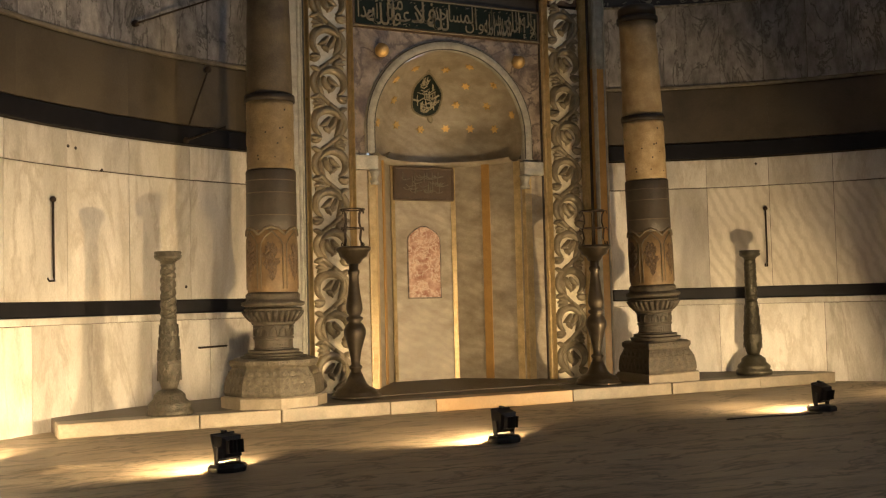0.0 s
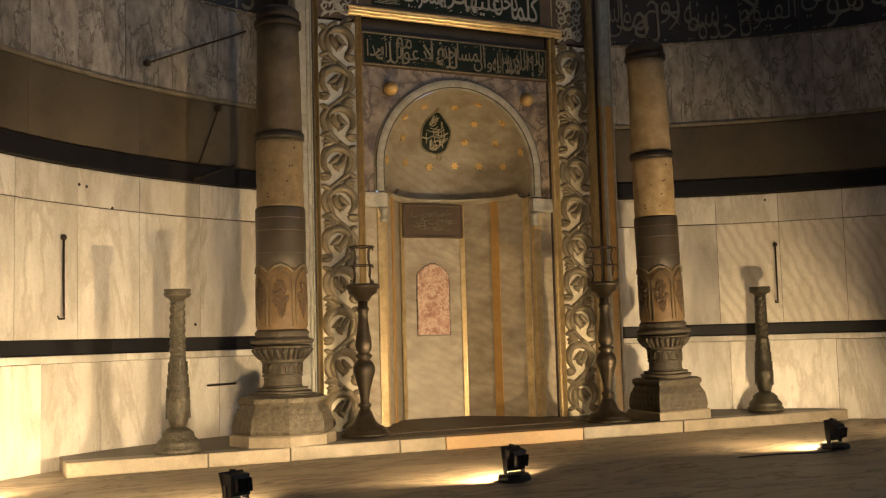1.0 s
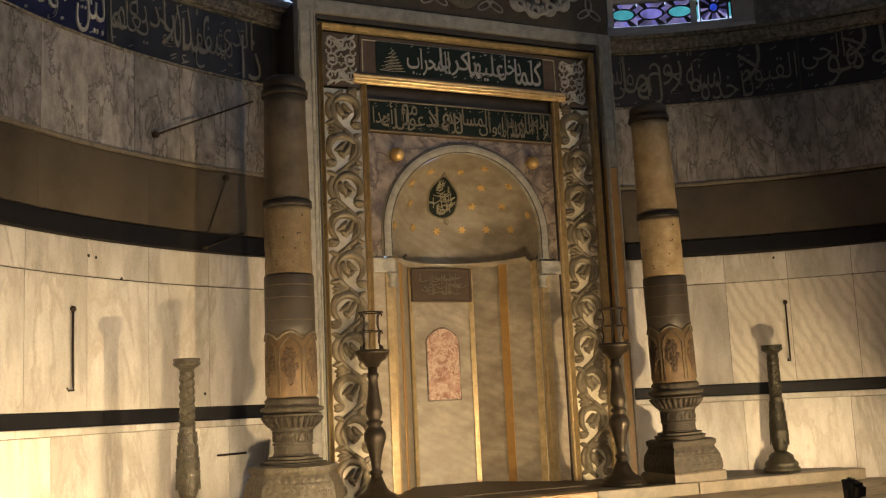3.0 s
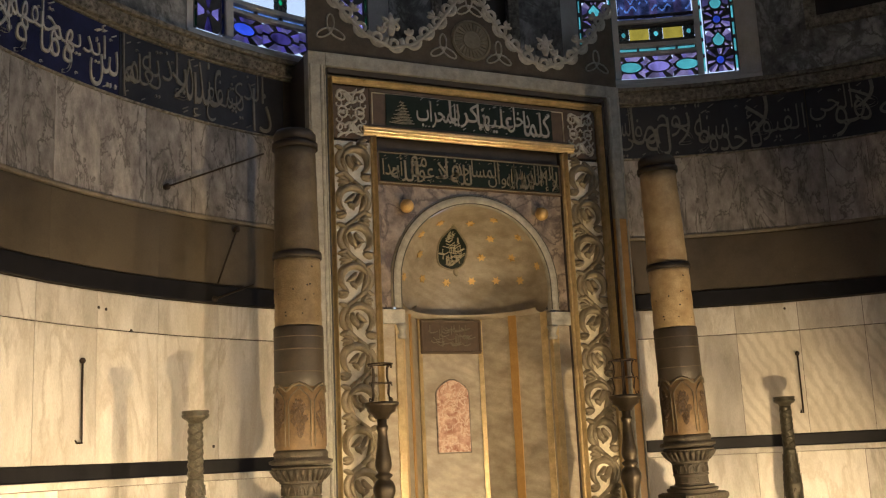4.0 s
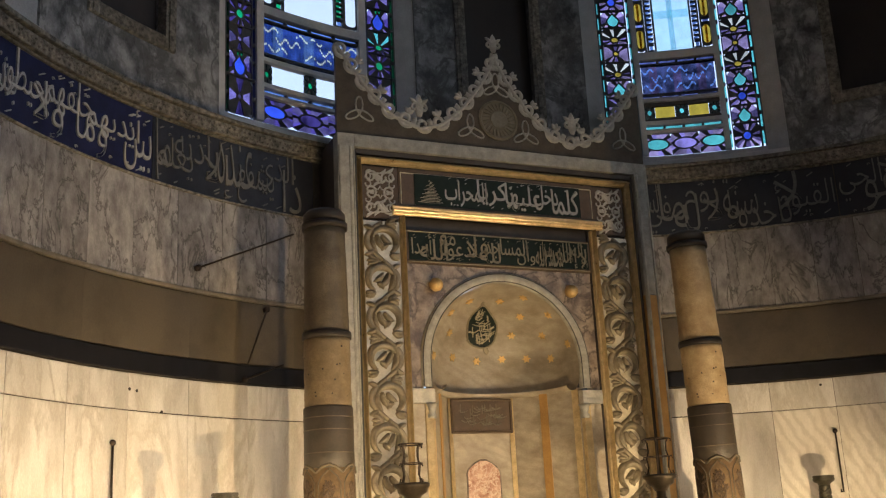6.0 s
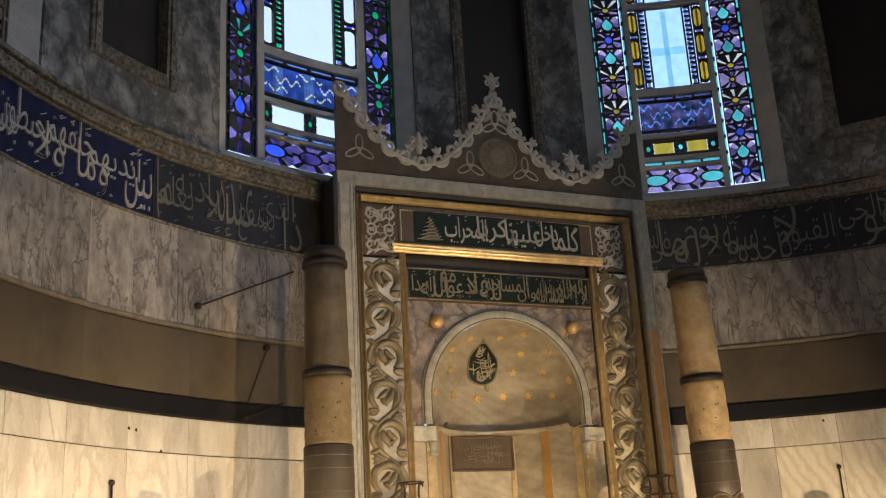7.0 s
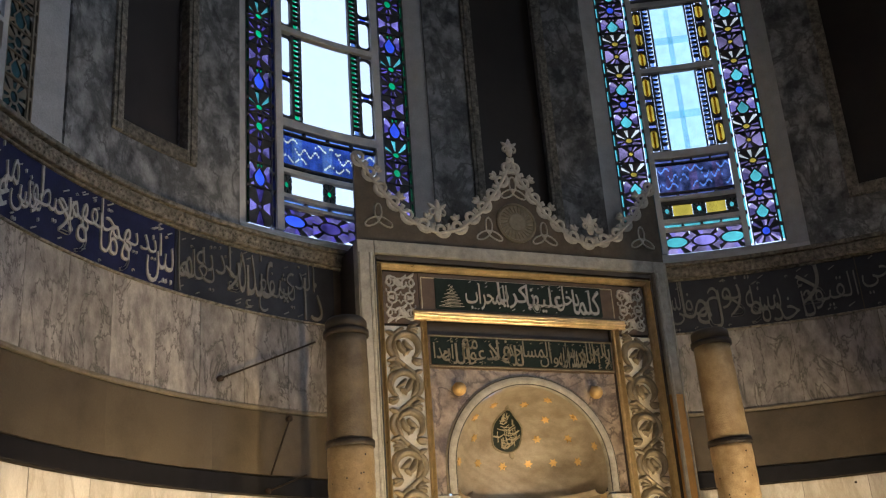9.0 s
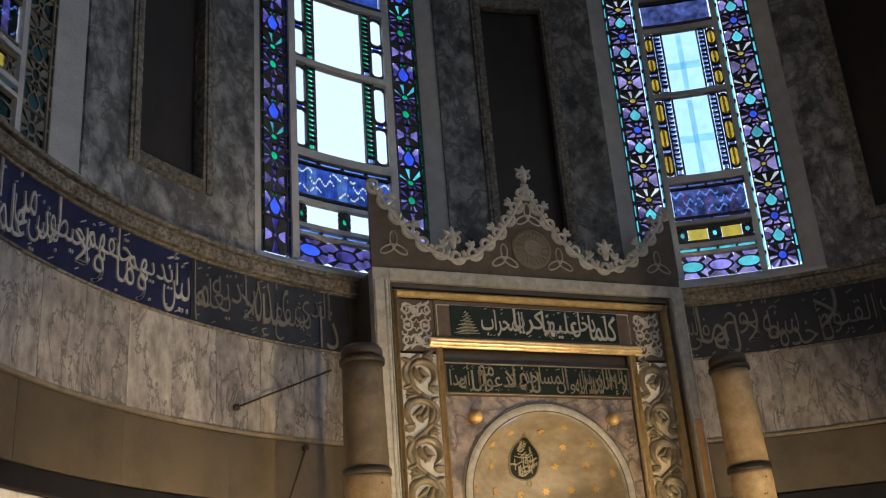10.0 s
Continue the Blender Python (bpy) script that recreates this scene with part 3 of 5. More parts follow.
# upper wall: piers with sunk panels between the windows
WIN = (-59.7, -14.55, 29.65, 73.0)  # middle and half width of each window, in degrees
HALVES = (11.2, 12.25, 11.2, 11.2)
TOP = 13.2
for i, (w0, w1) in enumerate(((-95, WIN[0] - HALVES[0]), (WIN[0] + HALVES[0], WIN[1] - HALVES[1]), (WIN[1] + HALVES[1], WIN[2] - HALVES[2]), (WIN[2] + HALVES[2], WIN[3] - HALVES[3]), (WIN[3] + HALVES[3], 95))):
    c = (w0 + w1) / 2
    bm = bmesh.new()
    arc(bm, w0, c - 4.1, 5.766, TOP, -0.34, 0.0, 0.01)
    arc(bm, c + 4.1, w1, 5.766, TOP, -0.34, 0.0, 0.01)
    arc(bm, c - 4.1, c + 4.1, 5.766, 6.5, -0.34, 0.0, 0.01)
    arc(bm, c - 4.1, c + 4.1, 10.4, TOP, -0.34, 0.0, 0.01)
    pier = tagged(part("wall_pier", bm, M_DARK_WALL), "dark grey marble pier between stained glass windows", "wall", kind="structure")
    pier.location = (AX, AY, 0)
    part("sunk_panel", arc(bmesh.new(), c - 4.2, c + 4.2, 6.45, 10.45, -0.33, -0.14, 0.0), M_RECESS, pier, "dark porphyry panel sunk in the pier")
    for a, b, z0, z1 in ((c - 5.3, c - 4.05, 6.35, 10.55), (c + 4.05, c + 5.3, 6.35, 10.55), (c - 4.04, c + 4.04, 6.35, 6.52), (c - 4.04, c + 4.04, 10.38, 10.55)):
        bm = bmesh.new()
        arc(bm, a, b, z0, z1, -0.1, 0.035, 0.02)
        if b - a < 2:
            arc(bm, a + 0.35, b - 0.35, z0, z1, 0.03, 0.055, 0.012)
        part("carved_moulding", bm, M_FRIEZE, pier)
bm = arc(bmesh.new(), -95, 95, TOP, 17, -0.34, 0.0, 0.01)
ob = tagged(part("wall_upper", bm, M_DARK_WALL), "dark upper wall of the apse", "wall", kind="structure")
ob.location = (AX, AY, 0)
for th, half in zip(WIN, HALVES):  # sills under the windows
    bm = arc(bmesh.new(), th - half, th + half, 5.766, 5.86, -0.6, 0.02, 0.01)
    ob = tagged(part("window_sill", bm, M_FRAME), "grey stone window sill above the cornice", "sill", kind="structure")
    ob.location = (AX, AY, 0)

# unseen nave round and behind the camera, made up with tall openings for daylight
tagged(part("wall_north", boxed(-7.6, -7.16, -25, -5.6, -0.2, 17), M_PLASTER), "unseen plain wall added to close the room", "wall", kind="structure")
bm = bmesh.new()
for y0, y1, z0, z1 in ((-25, -5.6, -0.2, 6.5), (-25, -5.6, 13, 17), (-25, -21.2, 6.5, 13), (-19.2, -16.7, 6.5, 13), (-14.7, -12.2, 6.5, 13), (-10.2, -5.6, 6.5, 13)):
    box(bm, 6.34, 6.8, y0, y1, z0, z1)
tagged(part("wall_south", bm, M_PLASTER), "unseen plain wall added with tall openings that let daylight in", "wall", kind="structure")
bm = bmesh.new()
for x0, x1, z0, z1 in ((-7.6, 6.8, -0.2, 7.5), (-7.6, 6.8, 12.5, 17), (-7.6, -5.2, 7.5, 12.5), (-3.6, -1.2, 7.5, 12.5), (0.4, 2.8, 7.5, 12.5), (4.4, 6.8, 7.5, 12.5)):
    box(bm, x0, x1, -25.4, -25, z0, z1)
tagged(part("wall_west", bm, M_PLASTER), "unseen plain wall added with tall openings that let daylight in", "wall", kind="structure")
tagged(part("ceiling", boxed(-8.5, 8.5, -25.4, 2.0, 17.0, 17.3), M_PLASTER), "unseen flat ceiling added over the nave and apse", "ceiling", kind="structure")


# ---- stained glass windows ----
def cyl_plate(pts, r0=0.2, t=0.008):
    """A thin curved plate with outline pts (degrees, z), a little outside the wall's face."""
    bm = bmesh.new()
    f, b = [], []
    for d, z in pts:
        a = radians(d)
        f.append(bm.verts.new(((AR + r0) * math.sin(a), (AR + r0) * math.cos(a), z)))
        b.append(bm.verts.new(((AR + r0 + t) * math.sin(a), (AR + r0 + t) * math.cos(a), z)))
    n = len(pts)
    bm.faces.new(f)
    bm.faces.new(list(reversed(b)))
    for i in range(n):
        bm.faces.new((f[i], b[i], b[(i + 1) % n], f[(i + 1) % n]))
    return bm


DEG = math.degrees(1 / (AR + 0.2))


def rect(a, b, z0, z1, r=0.0):
    """A pane with rounded ends where r (metres) is given."""
    if not r:
        return [(a, z0), ((a + b) / 2, z0), (b, z0), (b, z1), ((a + b) / 2, z1), (a, z1)]
    rd = r * DEG
    out = []
    for cx, cz, s in ((b - rd, z1 - r, 0), (a + rd, z1 - r, 90), (a + rd, z0 + r, 180), (b - rd, z0 + r, 270)):
        for k in (0, 30, 60, 90):
            out.append((cx + rd * math.cos(radians(s + k)), cz + r * math.sin(radians(s + k))))
    return out


def drop(cx, cz, w, h, n=24):
    out = []
    for k in range(n):
        a = 2 * math.pi * k / n
        u = math.sin(a)
        out.append((cx + w * math.cos(a) * (1 - 0.8 * max(u, 0)) * DEG, cz + h * u))
    return out


def oval(cx, cz, w, h, n=24):
    return [(cx + w * DEG * math.cos(2 * math.pi * k / n), cz + h * math.sin(2 * math.pi * k / n)) for k in range(n)]


def grown(shape, k):
    cx, cz = sum(p[0] for p in shape) / len(shape), sum(p[1] for p in shape) / len(shape)
    return [(cx + (x - cx) * k, cz + (z - cz) * k) for x, z in shape]


def to_cell(shape, a, b, z0, z1):
    """The shape's points pushed out to the edges of their cell."""
    cx, cz = sum(p[0] for p in shape) / len(shape), sum(p[1] for p in shape) / len(shape)
    out = []
    for x, z in shape:
        dx, dz = x - cx, z - cz
        s = min(((b - cx) if dx > 0 else (a - cx)) / dx if abs(dx) > 1e-6 else 1e9, ((z1 - cz) if dz > 0 else (z0 - cz)) / dz if abs(dz) > 1e-6 else 1e9)
        out.append((cx + dx * max(s, 1.02), cz + dz * max(s, 1.02)))
    return out


def wedge_plate(bm, inner, outer, picks, r0=0.2, t=0.008):
    """Wedges between two loops, those numbers alone that are picked, each a thin closed plate."""
    n = len(inner)
    for i in picks:
        j = (i + 1) % n
        f, b = [[bm.verts.new(((AR + r) * math.sin(radians(d)), (AR + r) * math.cos(radians(d)), z)) for d, z in (inner[i], inner[j], outer[j], outer[i])] for r in (r0, r0 + t)]
        bm.faces.new(f)
        bm.faces.new(list(reversed(b)))
        for k in range(4):
            bm.faces.new((f[k], b[k], b[(k + 1) % 4], f[(k + 1) % 4]))
    return bm


def motif(kind, c, hw, h):
    """One cell of a border, drawn from z = 0: its jewel, the lead round it and the wedge of the surrounding glass that each number gets (0 lead, 1 field, 2 spare, 3 bright)."""
    if kind == "drop":
        core, k = drop(c, h * 0.44, 0.078, h * 0.36), 1.26
        fan = [1, 2, 0, 3, 3, 0, 0, 3, 3, 0, 2, 1, 1, 0, 2, 0, 0, 3, 3, 0, 0, 2, 0, 1]
    elif kind == "flower":
        core, k = oval(c, h * 0.5, 0.05, 0.056), 1.45
        fan = [1, 0, 0, 1, 0, 2, 1, 0, 0, 1, 0, 0, 2, 0, 1, 0, 0, 1, 0, 2, 0, 0, 1, 0]
    elif kind == "sprig":
        core, k = oval(c, h * 0.3, 0.045, 0.036), 1.5
        fan = [1, 0, 0, 4, 0, 0, 4, 0, 0, 4, 0, 0, 1, 0, 1, 0, 0, 1, 0, 0, 1, 0, 2, 0]
    else:
        core, k = oval(c, h * 0.5, 0.03, 0.03), 1.6
        fan = [2, 2, 0, 0, 0, 1, 1, 0, 0, 0, 2, 2, 2, 2, 0, 0, 0, 1, 1, 0, 0, 0, 2, 2]
    if kind != "drop" and hw > 1.42:  # the paler windows have less lead
        fan = [v or (1 + i % 2 if i % 3 == 0 else 0) for i, v in enumerate(fan)]
    lead = grown(core, k)
    return core, lead, to_cell(lead, c - hw, c + hw, 0.008, h - 0.008), fan


# half widths in degrees: clear light, rope (middle, half), lozenges (middle, half), mullion (middle, half), inner strip, border (middle, half), outer strip, glass, frame
COOL = (3.15, 3.75, 0.40, 5.12, 0.76, 6.35, 0.34, 6.85, 8.5, 1.4, 10.1, 10.36, 12.25)
WARM = (2.12, 2.68, 0.32, 3.85, 0.5, 4.7, 0.24, 5.1, 6.9, 1.45, 8.65, 8.9, 11.2)


def stained_window(name, theta, cool, dull=False):
    win = thing(name, at(theta), "tall stained glass window of blue, green and violet panes" if cool else "tall stained glass window of amber, teal and pink panes", "window", kind="structure")
    mh, bc, bw, lc, lw, mc, mw, si, jc, jw, so, ge, fo = COOL if cool else WARM
    bm = bmesh.new()  # stone reveal
    for a, b, z0, z1 in ((-fo, -ge - 0.02, 5.86, TOP), (ge + 0.02, fo, 5.86, TOP), (-ge, ge, 5.86, 5.99)):
        arc(bm, a, b, z0, z1, -0.24, -0.18, 0.012)
    for v in bm.verts:  # the reveal splays out from the glass to the wall's face
        r, a = math.hypot(v.co.x, v.co.y), math.degrees(abs(math.atan2(v.co.x, v.co.y)))
        if r < AR + 0.2 and a > ge:
            k = (r - 0.15 * (a - ge) / (fo - ge)) / r
            v.co.x, v.co.y = v.co.x * k, v.co.y * k
    part("window_frame", bm, M_FRAME, win, "pale grey stone frame")
    lead = bmesh.new()  # glazing lead
    mull = bmesh.new()  # plaster mullions

    def bar(a, b, z0, z1, f=-0.175, to=None):
        arc(lead if to is None else to, a, b, z0, z1, -0.235, f, 0.006)

    store = {}

    def pane(key, make, m, dz=0.0):
        if key not in store:
            store[key] = mesh_of("pane", make(), m)
        return piece("pane", store[key], pose(0, 0, dz), win)

    if cool:
        thin, edge, field, spare, bright, fourth = G_GREEN, G_BLUE, G_PURPLE, G_VIOLET, G_GREEN, G_TEAL
        jewels = {"drop": G_BLUE, "flower": G_GREEN, "sprig": G_GREEN, "knot": G_VIOLET}
    else:
        thin, edge, field, spare, bright, fourth = G_TEAL, G_TEAL, G_VIOLET, G_PINK, G_PINK, G_STRAW
        jewels = {"drop": G_TEAL, "flower": G_BLUE, "sprig": G_YELLOW, "knot": G_YELLOW}
    # seen at a grazing angle the panes don't glow: dark glass imitates that
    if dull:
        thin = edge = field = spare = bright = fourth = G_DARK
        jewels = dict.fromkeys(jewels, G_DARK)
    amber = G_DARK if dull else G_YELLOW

    def cell(side, kind, c, hw, h, z):
        core, ring, outer, fan = motif(kind, c, hw, h)
        pane((kind, side, "core", h), lambda: cyl_plate(core), jewels[kind], z)
        for number, m in ((1, field), (2, spare), (3, bright), (4, fourth)):
            picks = [i for i, v in enumerate(fan) if v == number]
            if picks:
                pane((kind, side, number, h), lambda: wedge_plate(bmesh.new(), ring, outer, picks), m, z)
        up = lambda loop: [(d, v + z) for d, v in loop]
        wedge_plate(lead, up(core), up(ring), range(len(core)), 0.192, 0.02)
        wedge_plate(lead, up(ring), up(outer), [i for i, v in enumerate(fan) if v == 0], 0.194, 0.018)

    # borders: dashes of glass on both sides of a run of drops, flowers and sprigs
    order = ("drop", "knot", "flower", "sprig") if cool else ("drop", "flower", "drop", "sprig", "knot", "sprig")
    h = 0.335 if cool else 0.27
    for s in (-1, 1):
        z, k = (6.5 if s < 0 else 6.3) if cool else 6.36, 0
        while z < TOP - 0.4:
            cell(s, order[k % len(order)], s * jc, jw, h, z)
            bar(s * jc - jw, s * jc + jw, z - 0.008, z + 0.008)
            z, k = z + h, k + 1
        z = 6.03
        while z < TOP - 0.3:
            pane(("thin", s), lambda: cyl_plate(rect(s * so - 0.15, s * so + 0.15, 0.0, 0.2, 0.012)), thin, z)
            pane(("edge", s), lambda: cyl_plate(rect(s * si - 0.11, s * si + 0.11, 0.0, 0.2, 0.012)), edge, z)
            bar(s * so - 0.16, s * so + 0.16, z + 0.2, z + 0.242)
            bar(s * si - 0.13, s * si + 0.13, z + 0.2, z + 0.242)
            z += 0.24
        for a, w in ((ge - 0.06, 0.07), (so - 0.17, 0.05), (jc - jw - 0.03, 0.05), (jc + jw + 0.03, 0.05), (si - 0.14, 0.05)):
            bar(s * a - w, s * a + w, 6.0, TOP)
        a, b = sorted((s * (lc + lw), s * (si - 0.12)))
        bar(a, b, 5.995, TOP, -0.14, mull)
        a, b = sorted((s * (jc - jw), s * (jc + jw)))
        cell(s, "knot" if cool else "flower", s * jc, jw, (0.49 if s < 0 else 0.29) if cool else 0.35, 6.0)  # the corner under the run
    # row of lying drops along the foot
    for c, g in ((-mc * 0.68, jewels["drop"]), (0.0, field), (mc * 0.68, jewels["drop"])):
        sh = oval(c, 6.165, 0.15, 0.075)
        ring = grown(sh, 1.2)
        outer = to_cell(ring, c - mc * 0.34, c + mc * 0.34, 6.0, 6.32)
        pane(("low", c), lambda: cyl_plate(sh), g)
        pane(("low field", c), lambda: wedge_plate(bmesh.new(), ring, outer, [i for i in range(24) if i % 4 < 2]), spare)
        pane(("low bright", c), lambda: wedge_plate(bmesh.new(), ring, outer, [i for i in range(24) if i % 4 == 2]), field)
        wedge_plate(lead, sh, ring, range(24), 0.192, 0.02)
        wedge_plate(lead, ring, outer, [i for i in range(24) if i % 4 == 3], 0.194, 0.018)
    inner = lc + lw
    for i in range(4):
        a, b = -inner + inner / 2 * i + 0.12, -inner + inner / 2 * (i + 1) - 0.12
        pane(("strip", i), lambda: cyl_plate(rect(a, b, 6.385, 6.43, 0.012)), G_SKY if cool else G_TEAL)
        pane(("rim", i), lambda: cyl_plate(rect(a, b, 6.855, 6.89, 0.01)), G_SKY if cool else G_LAV)
        pane(("rim top", i), lambda: cyl_plate(rect(a, b, 7.385, 7.42, 0.01)), G_SKY if cool else G_LAV)
        bar(b, b + 0.24, 6.38, 6.435)
        bar(b, b + 0.24, 6.85, 6.895)
        bar(b, b + 0.24, 7.38, 7.425)
    for z0, z1 in ((6.325, 6.375), (6.44, 6.5), (6.785, 6.845), (7.43, 7.55)):
        bar(-inner, inner, z0, z1, -0.14, mull)
    bar(-inner, inner, 6.895, 6.925)
    bar(-inner, inner, 7.35, 7.38)
    # row of two panes between rosettes
    zr0, zr1 = (6.505, 6.78) if cool else (6.555, 6.73)
    if not cool:
        bar(-inner, inner, 6.5, 6.553)
        bar(-inner, inner, 6.732, 6.785)
    for c, hw in ((-inner + 0.65, 0.62), (0.0, 0.75), (inner - 0.65, 0.62)):
        core = oval(c, (zr0 + zr1) / 2, 0.03, 0.04)
        ring = grown(core, 1.4)
        outer = to_cell(ring, c - hw, c + hw, zr0, zr1)
        pane(("rosette", c), lambda: cyl_plate(core), thin)
        pane(("rosette field", c), lambda: wedge_plate(bmesh.new(), ring, outer, range(0, 24, 3)), G_DARK)
        wedge_plate(lead, core, ring, range(24), 0.192, 0.02)
        wedge_plate(lead, ring, outer, [i for i in range(24) if i % 3], 0.194, 0.018)
    for s in (-1, 1):
        a, b = sorted((s * 0.8, s * (inner - 1.32)))
        pane(("row", s), lambda: cyl_plate(rect(a, b, zr0, zr1, 0.01)), G_CLEAR if cool else G_YELLOW)
    # writing panel: pale strokes that swing across blue glass
    rnd = random.Random(5 if cool else 9)
    cols = 64
    x = [-inner + 0.15 + (2 * inner - 0.3) * i / cols for i in range(cols + 1)]
    waves = [(7.02, 0.04, 0.61, 0.0), (7.15, 0.045, 0.83, 1.4), (7.27, 0.035, 0.71, 2.5)]
    dark, pale, shade = bmesh.new(), bmesh.new(), bmesh.new()
    for i in range(cols):
        cuts, z = [], 6.93
        for base, amp, freq, ph in waves:
            mid = base + amp * math.sin(freq * i + ph)
            if (math.sin(i * 0.21 + ph * 3) > -0.35) and rnd.random() > 0.08:
                cuts.append((mid - 0.017, mid + 0.017))
        for lo, hi in cuts + [(7.345, 7.345)]:
            if lo > z + 0.01:
                target = shade if (i // 7) % 3 == 1 else dark
                wedge_plate(target, [(x[i], z), (x[i + 1], z)], [(x[i], lo), (x[i + 1], lo)], (0,))
            if hi > lo:
                wedge_plate(pale, [(x[i], lo), (x[i + 1], lo)], [(x[i], hi), (x[i + 1], hi)], (0,))
            z = hi
    piece("pane", mesh_of("pane", dark, G_INK if cool else G_DARK if dull else G_LAV), pose(0, 0, 0), win)
    piece("pane", mesh_of("pane", shade, G_SKY if cool else G_VIOLET), pose(0, 0, 0), win)
    piece("pane", mesh_of("pane", pale, G_STRAW if cool else G_SKY), pose(0, 0, 0), win)
    # main lights with lozenges and a rope of beads on both sides
    mid = G_CLEAR if cool else G_CYAN
    if dull:
        mid = G_PURPLE
    z, row = 7.56, 0
    while z < TOP - 0.5:
        z1 = min(z + (1.28, 1.04, 0.5, 1.2, 1.2)[row % 5], TOP - 0.12)
        bar(-inner, inner, z1, z1 + 0.085, -0.14, mull)
        if row == 2:
            pane(("over", row), lambda: cyl_plate(rect(-inner + 0.2, inner - 0.2, z + 0.08, z1 - 0.06)), G_INK if cool else G_LAV)
            bar(-inner, inner, z, z + 0.075)
            bar(-inner, inner, z1 - 0.055, z1)
        else:
            pane(("main", row), lambda: cyl_plate(rect(-mh, mh, z + 0.01, z1 - 0.01, 0.02)), mid)
            if not cool and not dull:  # outer glazing seen through the light
                pane(("outer", row), lambda: cyl_plate(rect(-0.3, 0.3, z, z1), 0.3), G_CYAN)
                pane(("outer cross", row), lambda: cyl_plate(rect(-mh, mh, (z + z1) / 2 - 0.06, (z + z1) / 2 + 0.06), 0.32), G_CYAN)
            n = 2 if cool else 3
            hh = (z1 - z) / n
            for i in range(n):
                for s in (-1, 1):
                    a, b = s * lc - lw + 0.06, s * lc + lw - 0.06
                    lo, hi = z + i * hh + 0.06, z + (i + 1) * hh - 0.06
                    pane(("lozenge", row, i, s), lambda: cyl_plate(rect(a, b, lo, hi, 0.07)), G_CLEAR if cool else amber)
                    edge_loop = rect(a, b, lo, hi, 0.07)
                    wedge_plate(lead, edge_loop, to_cell(edge_loop, s * lc - lw, s * lc + lw, lo - 0.035, hi + 0.035), range(16), 0.194, 0.018)
                    if i:
                        pane(("knot", s), lambda: cyl_plate(oval(s * lc, 0.0, 0.045, 0.03)), G_BLUE if cool else G_LAV, z + i * hh)
                        bar(s * lc - lw, s * lc + lw, z + i * hh + 0.03, z + i * hh + 0.05)
                        bar(s * lc - lw, s * lc + lw, z + i * hh - 0.05, z + i * hh - 0.03)
            m = round((z1 - z - 0.16) / 0.075)
            for i in range(m):
                for s in (-1, 1):
                    pane(("bead", s), lambda: cyl_plate([(s * bc - bw, 0.002), (s * bc, 0.012), (s * bc + bw, 0.03), (s * bc + bw, 0.062), (s * bc, 0.05), (s * bc - bw, 0.034)]), G_GREEN if cool else G_SKY, z + 0.15 + i * 0.075)
                    bar(s * bc - bw, s * bc + bw, z + 0.15 + i * 0.075 + 0.058, z + 0.15 + i * 0.075 + 0.076, -0.185)
            for s in (-1, 1):  # square foot of the rope
                pane(("foot", row, s), lambda: cyl_plate(rect(s * bc - bw * 0.6, s * bc + bw * 0.6, z + 0.035, z + 0.11)), G_GREEN if cool and s < 0 else G_SKY)
                bar(s * bc - bw, s * bc + bw, z + 0.115, z + 0.15)
                bar(s * bc - bw, s * bc + bw, z, z + 0.03)
                for d in (mh + 0.06, bc + bw + 0.05, lc - lw - 0.02):
                    bar(s * d - 0.09, s * d + 0.09, z, z1, -0.18)
        z, row = z1 + 0.09, row + 1
    part("lattice", lead, M_LEDGE if dull else M_LEAD_DARK, win, "carved plaster lattice" if dull else "dark lead lattice")
    part("mullions", mull, M_FRAME, win, "pale grey mullions")
    return win


for i, th in enumerate(WIN):
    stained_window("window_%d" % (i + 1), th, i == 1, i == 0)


# ---- the mihrab ----
mihrab = thing("mihrab", pose(0.022, 0, 0) @ Matrix.Diagonal((1.012, 1, 1, 1)), "tall marble mihrab with gilded mouldings, carved scroll borders and arched niche", "mihrab")


def mp(name, bm, m, label="", smooth=False, parent=None):
    return part(name, bm, m, parent or mihrab, label, smooth)


for s in (-1, 1):
    a, b = sorted((s * 1.24, s * 2.105))
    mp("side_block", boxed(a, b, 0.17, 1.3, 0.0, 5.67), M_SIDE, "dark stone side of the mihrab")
    a, b = sorted((s * 1.905, s * 2.11))
    if s < 0:
        mp("edge_strip", boxed(a, b, 0.0, 0.168, 0.0, 5.68, 0.008), M_EDGE)
    else:
        # same stone as above; the floodlights' orange light is put into its colour
        mp("edge_strip", boxed(a, b, 0.0, 0.168, 0.0, 3.9, 0.008), M_OCHRE, "lower edge stone coloured orange for the lamp light")
        mp("edge_strip", boxed(a, b, 0.0, 0.168, 3.903, 5.68, 0.008), M_EDGE)
    a, b = sorted((s * 1.865, s * 1.903))
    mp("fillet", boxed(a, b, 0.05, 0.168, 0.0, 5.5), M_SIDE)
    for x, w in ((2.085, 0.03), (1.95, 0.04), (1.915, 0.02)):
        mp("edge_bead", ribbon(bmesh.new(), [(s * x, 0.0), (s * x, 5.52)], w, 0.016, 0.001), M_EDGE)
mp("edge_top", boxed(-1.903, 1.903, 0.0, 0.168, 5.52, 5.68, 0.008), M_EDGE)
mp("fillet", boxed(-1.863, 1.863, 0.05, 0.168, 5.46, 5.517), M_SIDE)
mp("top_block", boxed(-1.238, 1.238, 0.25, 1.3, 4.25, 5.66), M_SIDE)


def moulding(pts, w, y, h):
    """A stepped gilded moulding along a line of points (x, z)."""
    bm = bmesh.new()
    ribbon(bm, pts, w, h, y)
    ribbon(bm, pts, w * 0.45, h * 1.6, y)
    return bm


